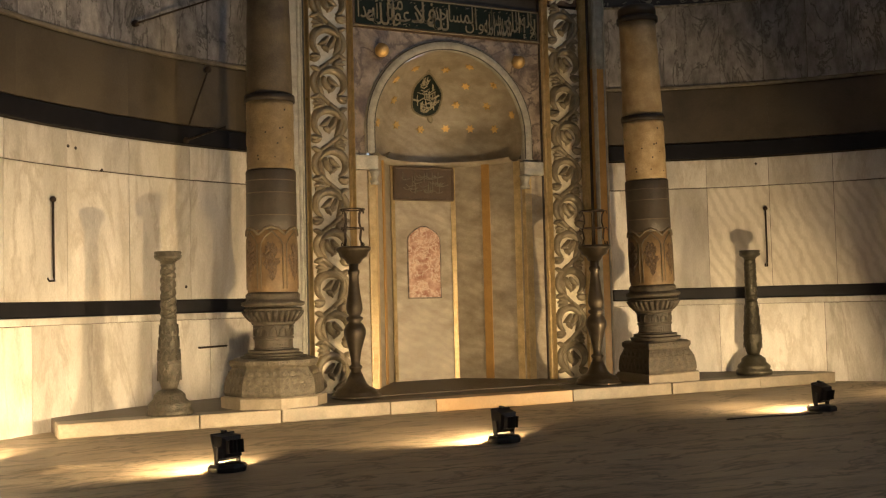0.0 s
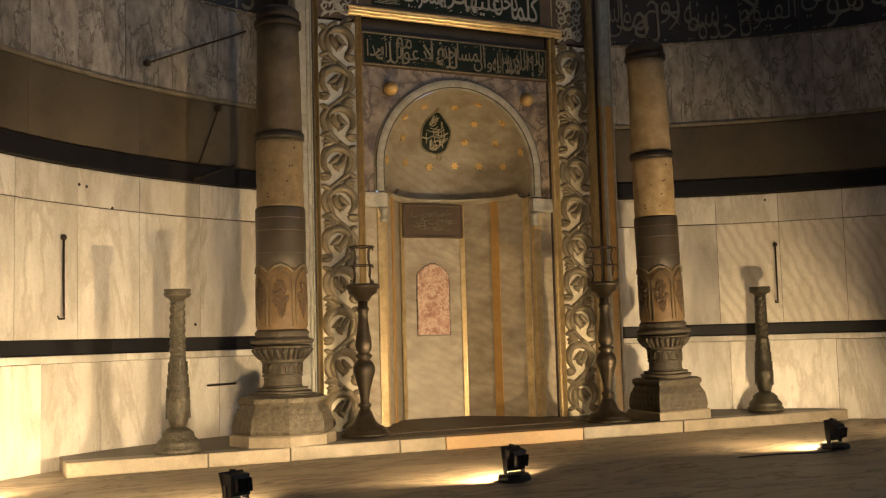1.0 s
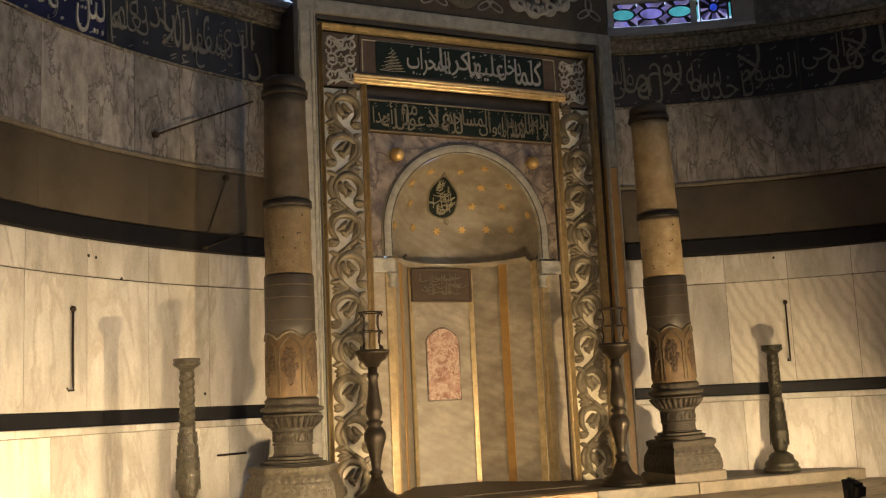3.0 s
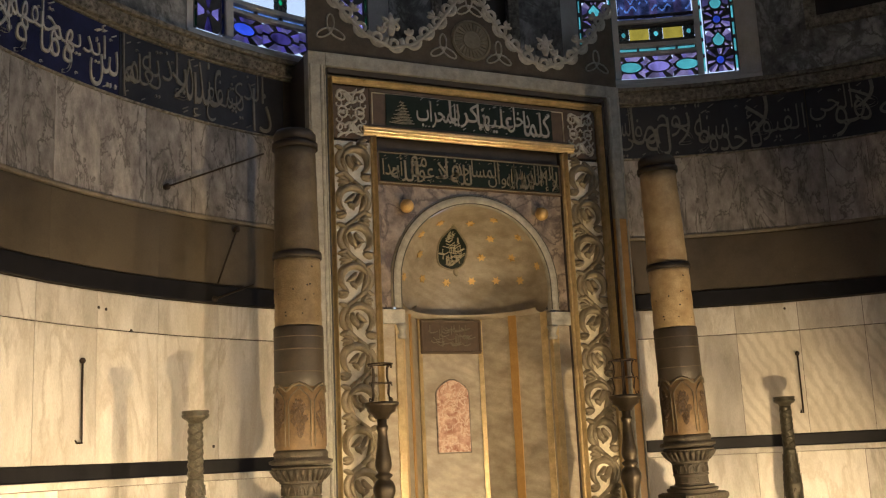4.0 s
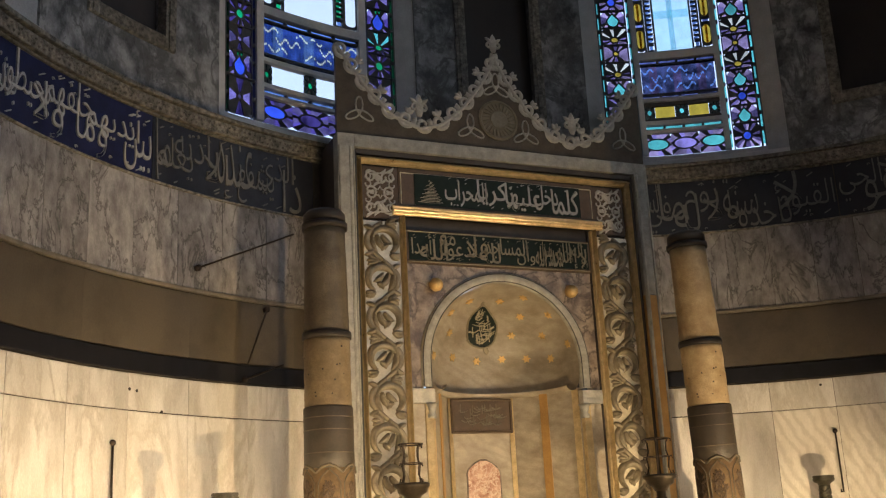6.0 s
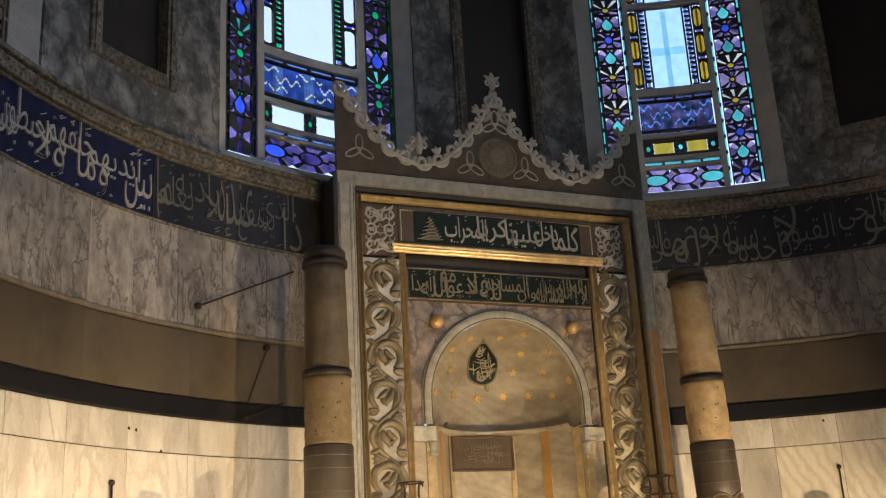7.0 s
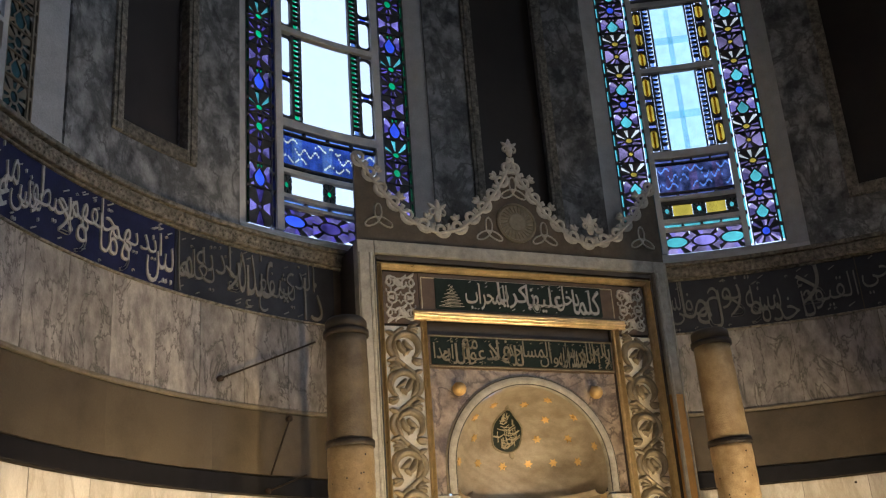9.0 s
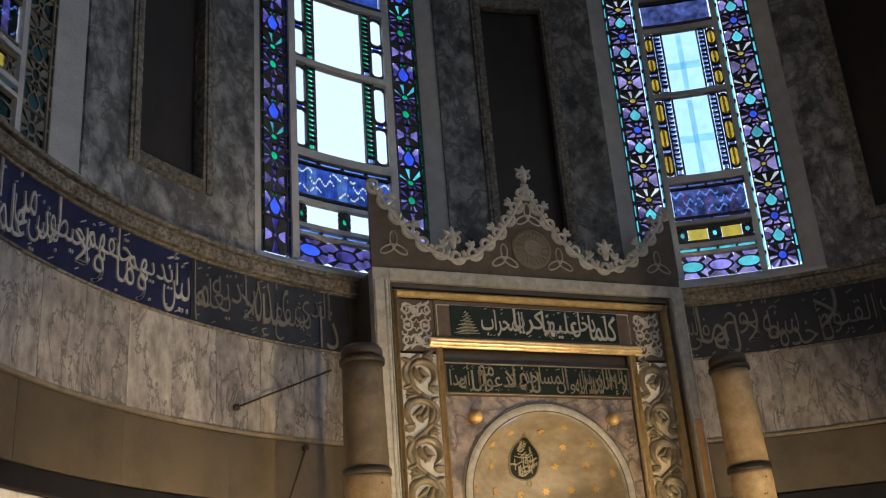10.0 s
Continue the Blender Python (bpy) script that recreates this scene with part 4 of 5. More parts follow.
mp("gilded_moulding", moulding([(-1.825, 0.0), (-1.825, 5.41)], 0.075, 0.16, 0.1), M_GOLD_FLAT)
mp("gilded_moulding", moulding([(1.825, 0.0), (1.825, 5.41)], 0.075, 0.16, 0.1), M_GOLD_FLAT)
mp("gilded_moulding", moulding([(-1.863, 5.41), (1.863, 5.41)], 0.1, 0.13, 0.06), M_GOLD_FLAT)
for s in (-1, 1):
    mp("gilded_moulding", moulding([(s * 1.29, 0.0), (s * 1.29, 4.74)], 0.085, 0.2, 0.1), M_GOLD_FLAT)


def scroll_unit(bm, z, flip, h=0.462):
    """One bay of the acanthus vine: the stem bows round it, a branch curls inwards and ends in a leaf of rounded lobes."""
    f = -1 if flip else 1
    first = len(bm.verts)
    c = z + h / 2
    stem = [(-f * 0.188 * math.cos(math.pi * t), c + h * t) for t in [i / 16 - 0.5 for i in range(17)]]
    ribbon(bm, stem, [0.05 + 0.03 * math.sin(math.pi * i / 16) for i in range(17)], 0.04)
    hook = spiral(0.03, c - 0.005, 0.165, 0.15, radians(178), radians(-62), 24)
    ribbon(bm, [(f * x, v) for x, v in hook], [0.03 + 0.075 * math.sin(math.pi * i / 23) ** 0.8 for i in range(24)], 0.05)
    ribbon(bm, [(f * x, v) for x, v in hook[2:-2]], 0.014, 0.062)

    def blade(x, v, ang, ln, wd, bendy=0.3, tall=0.045):
        an = radians(ang) if f > 0 else math.pi - radians(ang)
        leaf(bm, f * x, v, an, ln, wd, tall, 0.0, bendy * f)
        leaf(bm, f * x, v, an, ln * 0.8, wd * 0.18, tall * 1.25, 0.0, bendy * f)  # midrib

    for x, v, ang, ln, wd, bendy in ((-0.115, 0.06, -108, 0.21, 0.078, 0.3), (-0.06, 0.075, -92, 0.205, 0.085, 0.3), (0.0, 0.075, -70, 0.16, 0.075, 0.25), (0.075, -0.055, 165, 0.10, 0.07, 0.5)):
        blade(x, c + v, ang, ln, wd, bendy)  # lobes that hang from the hook
    for k, ang in enumerate((62, 38, 14)):  # lobes in the corner where the branch leaves the stem
        blade(0.06, c + 0.42 * h, ang, 0.15 - 0.012 * k, 0.075, -0.25)
    for k, ang in enumerate((-28, -52)):  # lobes in the corner below the hook
        blade(0.10, c - 0.33 * h, ang, 0.135, 0.075, 0.25)
    blade(-0.11, c + 0.25 * h, 118, 0.13, 0.07, 0.3)
    blade(-0.11, c - 0.25 * h, -118, 0.13, 0.07, -0.3)
    bm.verts.ensure_lookup_table()
    for v in bm.verts[first:]:
        v.co.x = max(-0.216, min(0.216, v.co.x))


for s in (-1, 1):
    a, b = sorted((s * 1.335, s * 1.785))
    border = mp("scroll_border", boxed(a, b, 0.13, 0.168, 0.0, 4.665), M_GROUND, "gilded ground behind carved scrolls")
    bm = bmesh.new()
    for k in range(10):
        scroll_unit(bm, 0.03 + 0.462 * k, k % 2 == (0 if s < 0 else 1))
    for v in bm.verts:
        v.co.x += s * 1.56
        v.co.y += 0.132
    tagged(mp("scroll_carving", bm, M_SCROLL, "carved acanthus scroll", True, border), kind="stuff")
    # square arabesque over it
    sq = mp("arabesque_panel", boxed(a, b, 0.13, 0.168, 4.70, 5.34), M_PLAQUE)
    bm = bmesh.new()
    for fx in (-1, 1):
        for fz in (-1, 1):
            for cx, cz, r in ((0.105, 0.19, 0.085), (0.11, 0.02, 0.06)):
                ribbon(bm, [(fx * x, fz * z) for x, z in spiral(cx, cz, r, r * 0.35, radians(200), radians(200 - 400), 16)], 0.026, 0.018)
            leaf(bm, fx * 0.02, fz * 0.12, radians(90 if fz > 0 else -90), 0.15, 0.05, 0.018)
            leaf(bm, fx * 0.1, fz * 0.27, radians(0 if fx > 0 else 180), 0.09, 0.04, 0.018)
    star = [((0.075 if k % 2 else 0.04) * math.cos(math.pi * k / 6), (0.075 if k % 2 else 0.04) * math.sin(math.pi * k / 6)) for k in range(13)]
    ribbon(bm, star, 0.02, 0.02)
    for f in (-1, 1):
        for z in (-0.24, -0.12, 0.12, 0.24):
            leaf(bm, 0.0, z, radians(0 if f > 0 else 180), 0.1, 0.035, 0.016)
            ribbon(bm, spiral(f * 0.15, z * 0.8, 0.05, 0.02, radians(90), radians(90 + f * 300), 10), 0.018, 0.016)
    for v in bm.verts:
        v.co = Vector((v.co.x * 1.04 + s * 1.56, v.co.y + 0.132, v.co.z * 1.0 + 5.02))
    tagged(mp("arabesque_carving", bm, M_LETTER if s < 0 else M_CROWN_LINE, "pale arabesque fretwork", False, sq), kind="stuff")

# panel of lettering over the gilded bar
panel = mp("inscription_panel", boxed(-1.33, 1.33, 0.12, 0.248, 4.87, 5.345, 0.004), M_PLAQUE, "dark green panel with white calligraphy")
mp("green_field", boxed(-1.13, 1.13, 0.108, 0.118, 4.90, 5.29), M_GREEN, "", False, panel)
bm = bmesh.new()
for x0, x1, z0, z1 in ((-1.3, -1.12, 4.90, 5.29), (1.12, 1.3, 4.90, 5.29), (-1.12, 1.12, 4.90, 5.29)):
    ribbon(bm, [(x0, z0), (x0, z1)], 0.014, 0.012, 0.12)
    ribbon(bm, [(x1, z0), (x1, z1)], 0.014, 0.012, 0.12)
    ribbon(bm, [(x0, z1), (x1, z1)], 0.014, 0.012, 0.12)
mp("line_border", bm, M_CREAM_LINE, "", False, panel)
bm = calligraphy("كلما دخل عليها زكريا المحراب", -0.74, 1.10, 4.915, 5.285, 0.012, 0.004, 3, 1.22, 0.9)
bmesh.ops.translate(bm, verts=bm.verts, vec=(0, 0.107, 0))
mp("lettering", bm, M_LETTER, "white calligraphy", False, panel)
bm = bmesh.new()  # small monogram at the end of the line
for k in range(16):
    w = 0.16 * (1 - k / 18)
    ribbon(bm, [(-0.93 - w + 0.03 * (k % 3), 4.94 + 0.017 * k), (-0.93, 4.932 + 0.019 * k), (-0.93 + w - 0.03 * (k % 2), 4.945 + 0.018 * k)], 0.006, 0.008, 0.107)
mp("monogram", bm, M_CROWN_LINE, "small pyramid of lettering", False, panel)
bm = bmesh.new()
for z, w, y, h in ((4.81, 0.13, 0.118, 0.03), (4.845, 0.04, 0.10, 0.025), (4.80, 0.035, 0.09, 0.03), (4.762, 0.03, 0.105, 0.025)):
    ribbon(bm, [(-1.42, z), (1.42, z)], w, h, y)
mp("gilded_bar", bm, M_GOLD, "bright gilded cornice bar")
panel = mp("inscription_panel", boxed(-1.245, 1.245, 0.17, 0.248, 4.19, 4.60), M_PLAQUE, "dark green panel with gold calligraphy")
mp("green_field", boxed(-1.21, 1.21, 0.158, 0.168, 4.23, 4.565), M_GREEN, "", False, panel)
bm = bmesh.new()
ribbon(bm, [(-1.225, 4.58), (1.225, 4.58)], 0.016, 0.014, 0.168)
ribbon(bm, [(-1.225, 4.21), (1.225, 4.21)], 0.016, 0.014, 0.168)
mp("line_border", bm, M_GOLD_LINE, "", False, panel)
for text, x0, x1 in (("وأن المساجد لله فلا تدعوا مع الله أحدا", -1.18, 0.45), ("لا إله إلا الله محمد رسول الله", 0.46, 1.19)):
    bm = calligraphy(text, x0, x1, 4.235, 4.56, 0.01, -0.002, 5, 1.5, 0.8)
    bmesh.ops.translate(bm, verts=bm.verts, vec=(0, 0.157, 0))
    mp("lettering", bm, M_GOLD_LINE, "gold calligraphy", False, panel)
# back of the gap under the gilded bar, its shadow put into the dark colour
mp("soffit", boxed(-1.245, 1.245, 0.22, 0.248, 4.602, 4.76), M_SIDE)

# arch wall with its opening, arch ring, spandrels
AZ, RI, RO = 3.02, 0.985, 1.11
bm = bmesh.new()
outer = [(-1.248, 2.70)] + [(-1.248, z) for z in (3.0, 3.4, 3.8)] + [(-1.248, 4.188), (-0.6, 4.188), (0, 4.188), (0.6, 4.188), (1.248, 4.188), (1.248, 3.8), (1.248, 3.4), (1.248, 3.0), (1.248, 2.70)]
inner = [(-RO + 0.02, 2.70)] + [((RO - 0.02) * math.cos(radians(180 - 180 * k / 10)), AZ + (RO - 0.02) * math.sin(radians(180 - 180 * k / 10))) for k in range(11)] + [(RO - 0.02, 2.70)]
for y in (0.2, 0.249):
    o, i = [bm.verts.new((x, y, z)) for x, z in outer], [bm.verts.new((x, y, z)) for x, z in inner]
    for k in range(len(outer) - 1):
        bm.faces.new((o[k], o[k + 1], i[k + 1], i[k]) if y < 0.21 else (o[k + 1], o[k], i[k], i[k + 1]))
mp("spandrel", bm, M_BRECCIA, "purple and cream breccia spandrels")
path = [(-1, 2.70)] + [(math.cos(radians(180 - 180 * k / 32)), math.sin(radians(180 - 180 * k / 32))) for k in range(33)] + [(1, 2.70)]
bm = bmesh.new()
prof = ((RI, 0.26), (RI, 0.175), (RI + 0.02, 0.16), (RI + 0.055, 0.15), (RI + 0.1, 0.16), (RO, 0.18), (RO, 0.22))
loops = []
for k, (cx, cz) in enumerate(path):
    loops.append([bm.verts.new((cx * r, y, AZ + cz * r if 0 < k < len(path) - 1 else 2.72)) for r, y in prof])
for p, q in zip(loops, loops[1:]):
    for k in range(len(prof) - 1):
        bm.faces.new((p[k], q[k], q[k + 1], p[k + 1]))
mp("arch_ring", bm, M_EDGE, "pale stone arch moulding", True)
for r in (RI + 0.012, RO - 0.018):
    line = [(-r, 2.73)] + [(r * math.cos(radians(180 - 180 * k / 40)), AZ + r * math.sin(radians(180 - 180 * k / 40))) for k in range(41)] + [(r, 2.73)]
    mp("arch_line", ribbon(bmesh.new(), line, 0.014, 0.006, 0.166), M_SIDE)
for s in (-1, 1):
    a, b = sorted((s * 0.965, s * 1.245))
    mp("impost", boxed(a, b, 0.15, 0.26, 2.53, 2.70, 0.012), M_EDGE)
    a, b = sorted((s * 1.085, s * 1.248))
    mp("jamb_marble", boxed(a, b, 0.2, 0.25, 0.0, 2.528), M_GREY)
    a, b = sorted((s * 0.985, s * 1.082))
    mp("gilded_jamb", boxed(a, b, 0.185, 0.27, 0.0, 2.528, 0.012), M_GOLD_FLAT)
    bm = lathe([(0.055, 2.36), (0.06, 2.40), (0.04, 2.42), (0.055, 2.48), (0.075, 2.53)], 12)
    bmesh.ops.translate(bm, verts=bm.verts, vec=(s * 1.0, 0.2, 0))
    mp("small_capital", bm, M_EDGE, "", True)
    bm = bmesh.new()
    bmesh.ops.create_uvsphere(bm, u_segments=24, v_segments=14, radius=0.082)
    bmesh.ops.translate(bm, verts=bm.verts, vec=(s * 0.905, 0.12, 3.925))
    tube(bm, [(s * 0.905, 0.2, 4.005), (s * 0.905, 0.14, 3.965)], 0.025, 8)
    mp("gilt_ball", bm, M_BALL, "gilded ball boss", True)

# niche: three splayed marble faces with gilded fillets at the corners
corners = [(-0.985, 0.255), (-0.44, 1.05), (0.44, 1.05), (0.985, 0.255)]
for (x0, y0), (x1, y1) in zip(corners, corners[1:]):
    bm = bmesh.new()
    v = [bm.verts.new(p) for p in ((x0, y0, 0), (x1, y1, 0), (x1, y1, 2.74), (x0, y0, 2.74))]
    bm.faces.new(v)
    dx, dy = x1 - x0, y1 - y0
    l = math.hypot(dx, dy)
    o = Vector((-dy / l, dx / l, 0)) * 0.05
    w = [bm.verts.new(q.co + o) for q in v]
    bm.faces.new(list(reversed(w)))
    for k in range(4):
        bm.faces.new((v[k], w[k], w[(k + 1) % 4], v[(k + 1) % 4]))
    mp("niche_panel", bm, M_GREY, "grey veined marble face of the niche")


def strip(x, y, w, m, name, top=2.72, ang=0.0, d=0.015):
    bm = boxed(-w / 2, w / 2, -d, 0.0, 0.0, top, 0.004)
    bmesh.ops.rotate(bm, verts=bm.verts, cent=(0, 0, 0), matrix=Matrix.Rotation(radians(ang), 3, "Z"))
    bmesh.ops.translate(bm, verts=bm.verts, vec=(x, y, 0))
    return mp(name, bm, m)


strip(-0.42, 1.035, 0.06, M_GOLD_FLAT, "gilded_fillet", ang=25)
strip(0.42, 1.035, 0.06, M_GOLD_FLAT, "gilded_fillet", ang=-25)
strip(0.70, 0.668, 0.11, M_OCHRE, "ochre_strip", ang=-55.6)
strip(-0.70, 0.668, 0.11, M_OCHRE, "ochre_strip", ang=55.6)
strip(0.945, 0.305, 0.085, M_GOLD_FLAT, "gilded_fillet", ang=-50)
strip(-0.945, 0.305, 0.085, M_GOLD_FLAT, "gilded_fillet", ang=50)
plaque = mp("plaque", boxed(-0.415, 0.415, 1.0, 1.047, 2.27, 2.70, 0.01), M_PLAQUE, "dark plaque with faint lettering")
bm = bmesh.new()
for x0, z0, x1, z1 in ((-0.40, 2.285, -0.40, 2.685), (0.40, 2.285, 0.40, 2.685), (-0.40, 2.285, 0.40, 2.285), (-0.40, 2.685, 0.40, 2.685)):
    ribbon(bm, [(x0, z0), (x1, z1)], 0.035, 0.02, 1.0)
mp("plaque_frame", bm, M_PLAQUE, "", False, plaque)
bm = bmesh.new()
rnd = random.Random(3)
for k in range(46):
    x, z = rnd.uniform(-0.30, 0.28), rnd.uniform(2.37, 2.58)
    if k % 3 == 0:
        ribbon(bm, [(x, z - 0.02), (x + 0.005, min(z + 0.09, 2.63))], 0.010, 0.008, 0.999)
    else:
        ribbon(bm, [(x - 0.06, z + 0.018), (x - 0.03, z - 0.008), (x + 0.01, z - 0.006), (x + 0.06, z + 0.012)], 0.011, 0.008, 0.999)
tagged(mp("plaque_strokes", bm, M_GOLD_LINE, "faint raised strokes", False, plaque), kind="stuff")
pk = [(-0.215, 1.05), (0.215, 1.05), (0.215, 1.78)] + [(0.215 * math.cos(radians(a)) , 1.78 + 0.10 * math.sin(radians(a)) + 0.07 * (1 - abs(math.cos(radians(a))))) for a in range(20, 180, 20)] + [(-0.215, 1.78)]
mp("pink_inlay", plate(bmesh.new(), pk, 1.048, 1.035), M_PINK, "mottled pink marble inlay with a pointed top")
bm = bmesh.new()
ribbon(bm, [(-0.225, 1.04), (-0.225, 1.78)] + [(-0.225 * math.cos(radians(a)), 1.78 + 0.105 * math.sin(radians(a)) + 0.075 * (1 - abs(math.cos(radians(a))))) for a in range(20, 180, 20)] + [(0.225, 1.78), (0.225, 1.04), (-0.225, 1.04)], 0.018, 0.012, 1.047)
mp("inlay_rim", bm, M_BRECCIA)

# half dome on a round drum
bm = bmesh.new()
rows = [(0.79, 2.76), (0.80, 2.725), (0.84, 2.70), (0.89, 2.705), (0.93, 2.735), (0.965, 2.80), (RI - 0.005, 2.9)] + [((RI - 0.005) * math.cos(radians(e)), AZ + (RI - 0.005) * math.sin(radians(e))) for e in range(0, 90, 6)]
loops = [[bm.verts.new((r * math.sin(radians(a)), 0.22 + r * math.cos(radians(a)), z)) for a in range(-90, 91, 6)] for r, z in rows]
top = bm.verts.new((0, 0.22, AZ + RI - 0.005))
for p, q in zip(loops, loops[1:]):
    for k in range(len(p) - 1):
        bm.faces.new((p[k], p[k + 1], q[k + 1], q[k]))
for k in range(len(loops[-1]) - 1):
    bm.faces.new((loops[-1][k], loops[-1][k + 1], top))
mp("half_dome", bm, M_GREY, "polished grey marble half dome", True)


def dome_wrap(bm, az, el, turn=0.0):
    """Lays a bmesh drawn flat (x, z; -y out) on the inside of the half dome."""
    ct, st = math.cos(radians(turn)), math.sin(radians(turn))
    for v in bm.verts:
        v.co = (v.co.x * ct - v.co.z * st, v.co.y, v.co.x * st + v.co.z * ct)
        e = radians(el) + v.co.z / 0.98
        a = radians(az) + v.co.x / (0.98 * math.cos(radians(el)))
        r = 0.978 + v.co.y
        v.co = (r * math.cos(e) * math.sin(a), 0.22 + r * math.cos(e) * math.cos(a), AZ + r * math.sin(e))
    return bm


for az, el in ((3, 11), (23, 12), (42, 11), (62, 9), (-19, 13), (-42, 12), (44, 45), (32, 30), (59, 27), (82, 17), (-29, 31), (-30, 60), (22, 62), (62, 63), (76, 42), (-45, 46), (-60, 26)):
    bm = plate(bmesh.new(), [((0.058 if k % 2 else 0.032) * math.sin(math.pi * k / 6), (0.058 if k % 2 else 0.032) * math.cos(math.pi * k / 6)) for k in range(12)], 0.004, -0.010)
    mp("star", dome_wrap(bm, az, el), M_STAR)
mo = [(0.195 * math.cos(a) * (1 - 0.36 * max(math.sin(a), 0) ** 3) + 0.012 * math.cos(5 * a) * math.cos(a), 0.36 * math.sin(a) if math.sin(a) > 0 else 0.27 * math.sin(a)) for a in [2 * math.pi * k / 28 for k in range(28)]]
bm = bmesh.new()
rings = [[bm.verts.new((x * f, y, z * f)) for x, z in mo] for f, y in ((1.0, 0.0), (1.0, -0.012), (0.66, -0.012), (0.33, -0.012))]
for p, q in zip(rings, rings[1:]):
    for k in range(28):
        bm.faces.new((p[k], p[(k + 1) % 28], q[(k + 1) % 28], q[k]))
bm.faces.new(rings[-1])
MED = (4, 37, 16)
med = mp("medallion", dome_wrap(bm, *MED), M_GREEN, "dark green drop medallion with gold calligraphy")
bm = bmesh.new()
ribbon(bm, [(x * 1.04, z * 1.03) for x, z in mo + mo[:1]], 0.024, 0.014, -0.01)
ribbon(bm, spiral(0, 0.40, 0.028, 0.028, 0, 6.3, 10), 0.02, 0.012, -0.004)
leaf(bm, 0, -0.275, radians(-90), 0.1, 0.06, 0.012, -0.004, 0.0)
mp("medallion_rim", dome_wrap(bm, *MED), M_GOLD_LINE, "", False, med)
bm = bmesh.new()
rnd = random.Random(8)
for k in range(60):
    z = rnd.uniform(-0.21, 0.26)
    w = 0.15 * (1 - abs(z) / 0.40)
    x = rnd.uniform(-w, w)
    if k % 2:
        ribbon(bm, [(x, z - 0.035), (x + 0.008, z + 0.05)], 0.0105, 0.009, -0.012)
    else:
        ribbon(bm, [(x - 0.055 * w / 0.1, z + 0.022), (x, z - 0.014), (x + 0.055 * w / 0.1, z + 0.014)], 0.0105, 0.009, -0.012)
tagged(mp("medallion_lettering", dome_wrap(bm, *MED), M_CREAM_LINE, "", False, med), kind="stuff")

# crown
EDGE = [(0.0, 6.95), (0.19, 6.6), (0.46, 6.24), (0.77, 5.97), (1.05, 5.89), (1.4, 6.02), (1.71, 6.32), (1.94, 6.64), (2.10, 6.87)]


def edge_z(x):
    x = abs(x)
    for (a, za), (b, zb) in zip(EDGE, EDGE[1:]):
        if x <= b:
            t = (x - a) / (b - a)
            return za + (zb - za) * t
    return EDGE[-1][1]


xs = [-2.1 + 4.2 * k / 56 for k in range(57)]
bm = bmesh.new()
cols = []
for x in xs:
    cols.append([bm.verts.new((x, y, z)) for y, z in ((0.03, 5.682), (0.03, edge_z(x)), (0.09, edge_z(x)), (0.09, 5.682))])
for p, q in zip(cols, cols[1:]):
    for k in range(4):
        bm.faces.new((p[k], q[k], q[(k + 1) % 4], p[(k + 1) % 4]))
bm.faces.new(cols[0])
bm.faces.new(list(reversed(cols[-1])))
crown = mp("crown", bm, M_CROWN, "dark crown board with pierced scrollwork edge")
bm = bmesh.new()
length, runs = 0.0, []
dense = [(2.1 * k / 300, edge_z(2.1 * k / 300)) for k in range(301)]
for a, b in zip(dense, dense[1:]):
    length += math.hypot(b[0] - a[0], b[1] - a[1])
    runs.append((length, a, b))
N = 13
for s in (-1, 1):
    for k in range(N):
        want = length * (k + 0.5) / N
        l, a, b = next(r for r in runs if r[0] >= want)
        ang = math.atan2(b[1] - a[1], (b[0] - a[0]))
        r = 0.112
        pts = spiral(0, 0, r, r * 0.28, radians(150), radians(150 + 420), 20)
        pts = [(a[0] + x * math.cos(ang) - z * math.sin(ang), a[1] + x * math.sin(ang) + z * math.cos(ang)) for x, z in pts]
        ribbon(bm, [(s * x, z) for x, z in pts], [0.066 - 0.0012 * i for i in range(20)], 0.016, 0.03)
        ox, oz = -math.sin(ang) * 0.1, math.cos(ang) * 0.1
        if k % 2:
            for turn in (-40, 0, 40):
                leaf(bm, s * (a[0] + ox * 0.75), a[1] + oz * 0.75, math.atan2(oz, s * ox) + radians(turn), 0.095, 0.058, 0.024, 0.03, 0.0)
for s in (-1, 1):  # a continuous band along the edge joins the scrolls
    ribbon(bm, [(s * x, z - 0.045) for x, z in dense[::6]], 0.05, 0.022, 0.03)
for x, z, k in ((0.0, 7.0, 1.0), (-1.06, 6.0, 1.15), (1.06, 6.0, 1.15)):
    leaf(bm, x, z, radians(90), 0.26 * k, 0.11 * k, 0.03, 0.03, 0.0)
    for f in (-1, 1):
        ribbon(bm, [(x + f * u, v) for u, v in spiral(0.055 * k, z + 0.1 * k, 0.055 * k, 0.015, radians(180), radians(-160), 12)], 0.03 * k, 0.026, 0.03)
        leaf(bm, x + f * 0.01, z + 0.14 * k, radians(90 - f * 55), 0.12 * k, 0.05 * k, 0.026, 0.03, 0.0)
tagged(mp("crown_scrollwork", bm, M_CROWN_LINE, "pale carved scrollwork", True, crown), kind="stuff")
bm = lathe([(0.0, 0.0), (0.27, 0.0), (0.27, 0.02), (0.24, 0.03), (0.23, 0.02), (0.12, 0.028), (0.11, 0.035), (0.06, 0.03), (0.0, 0.05)][1:-1], 40)
bmesh.ops.rotate(bm, verts=bm.verts, cent=(0, 0, 0), matrix=Matrix.Rotation(radians(90), 3, "X"))
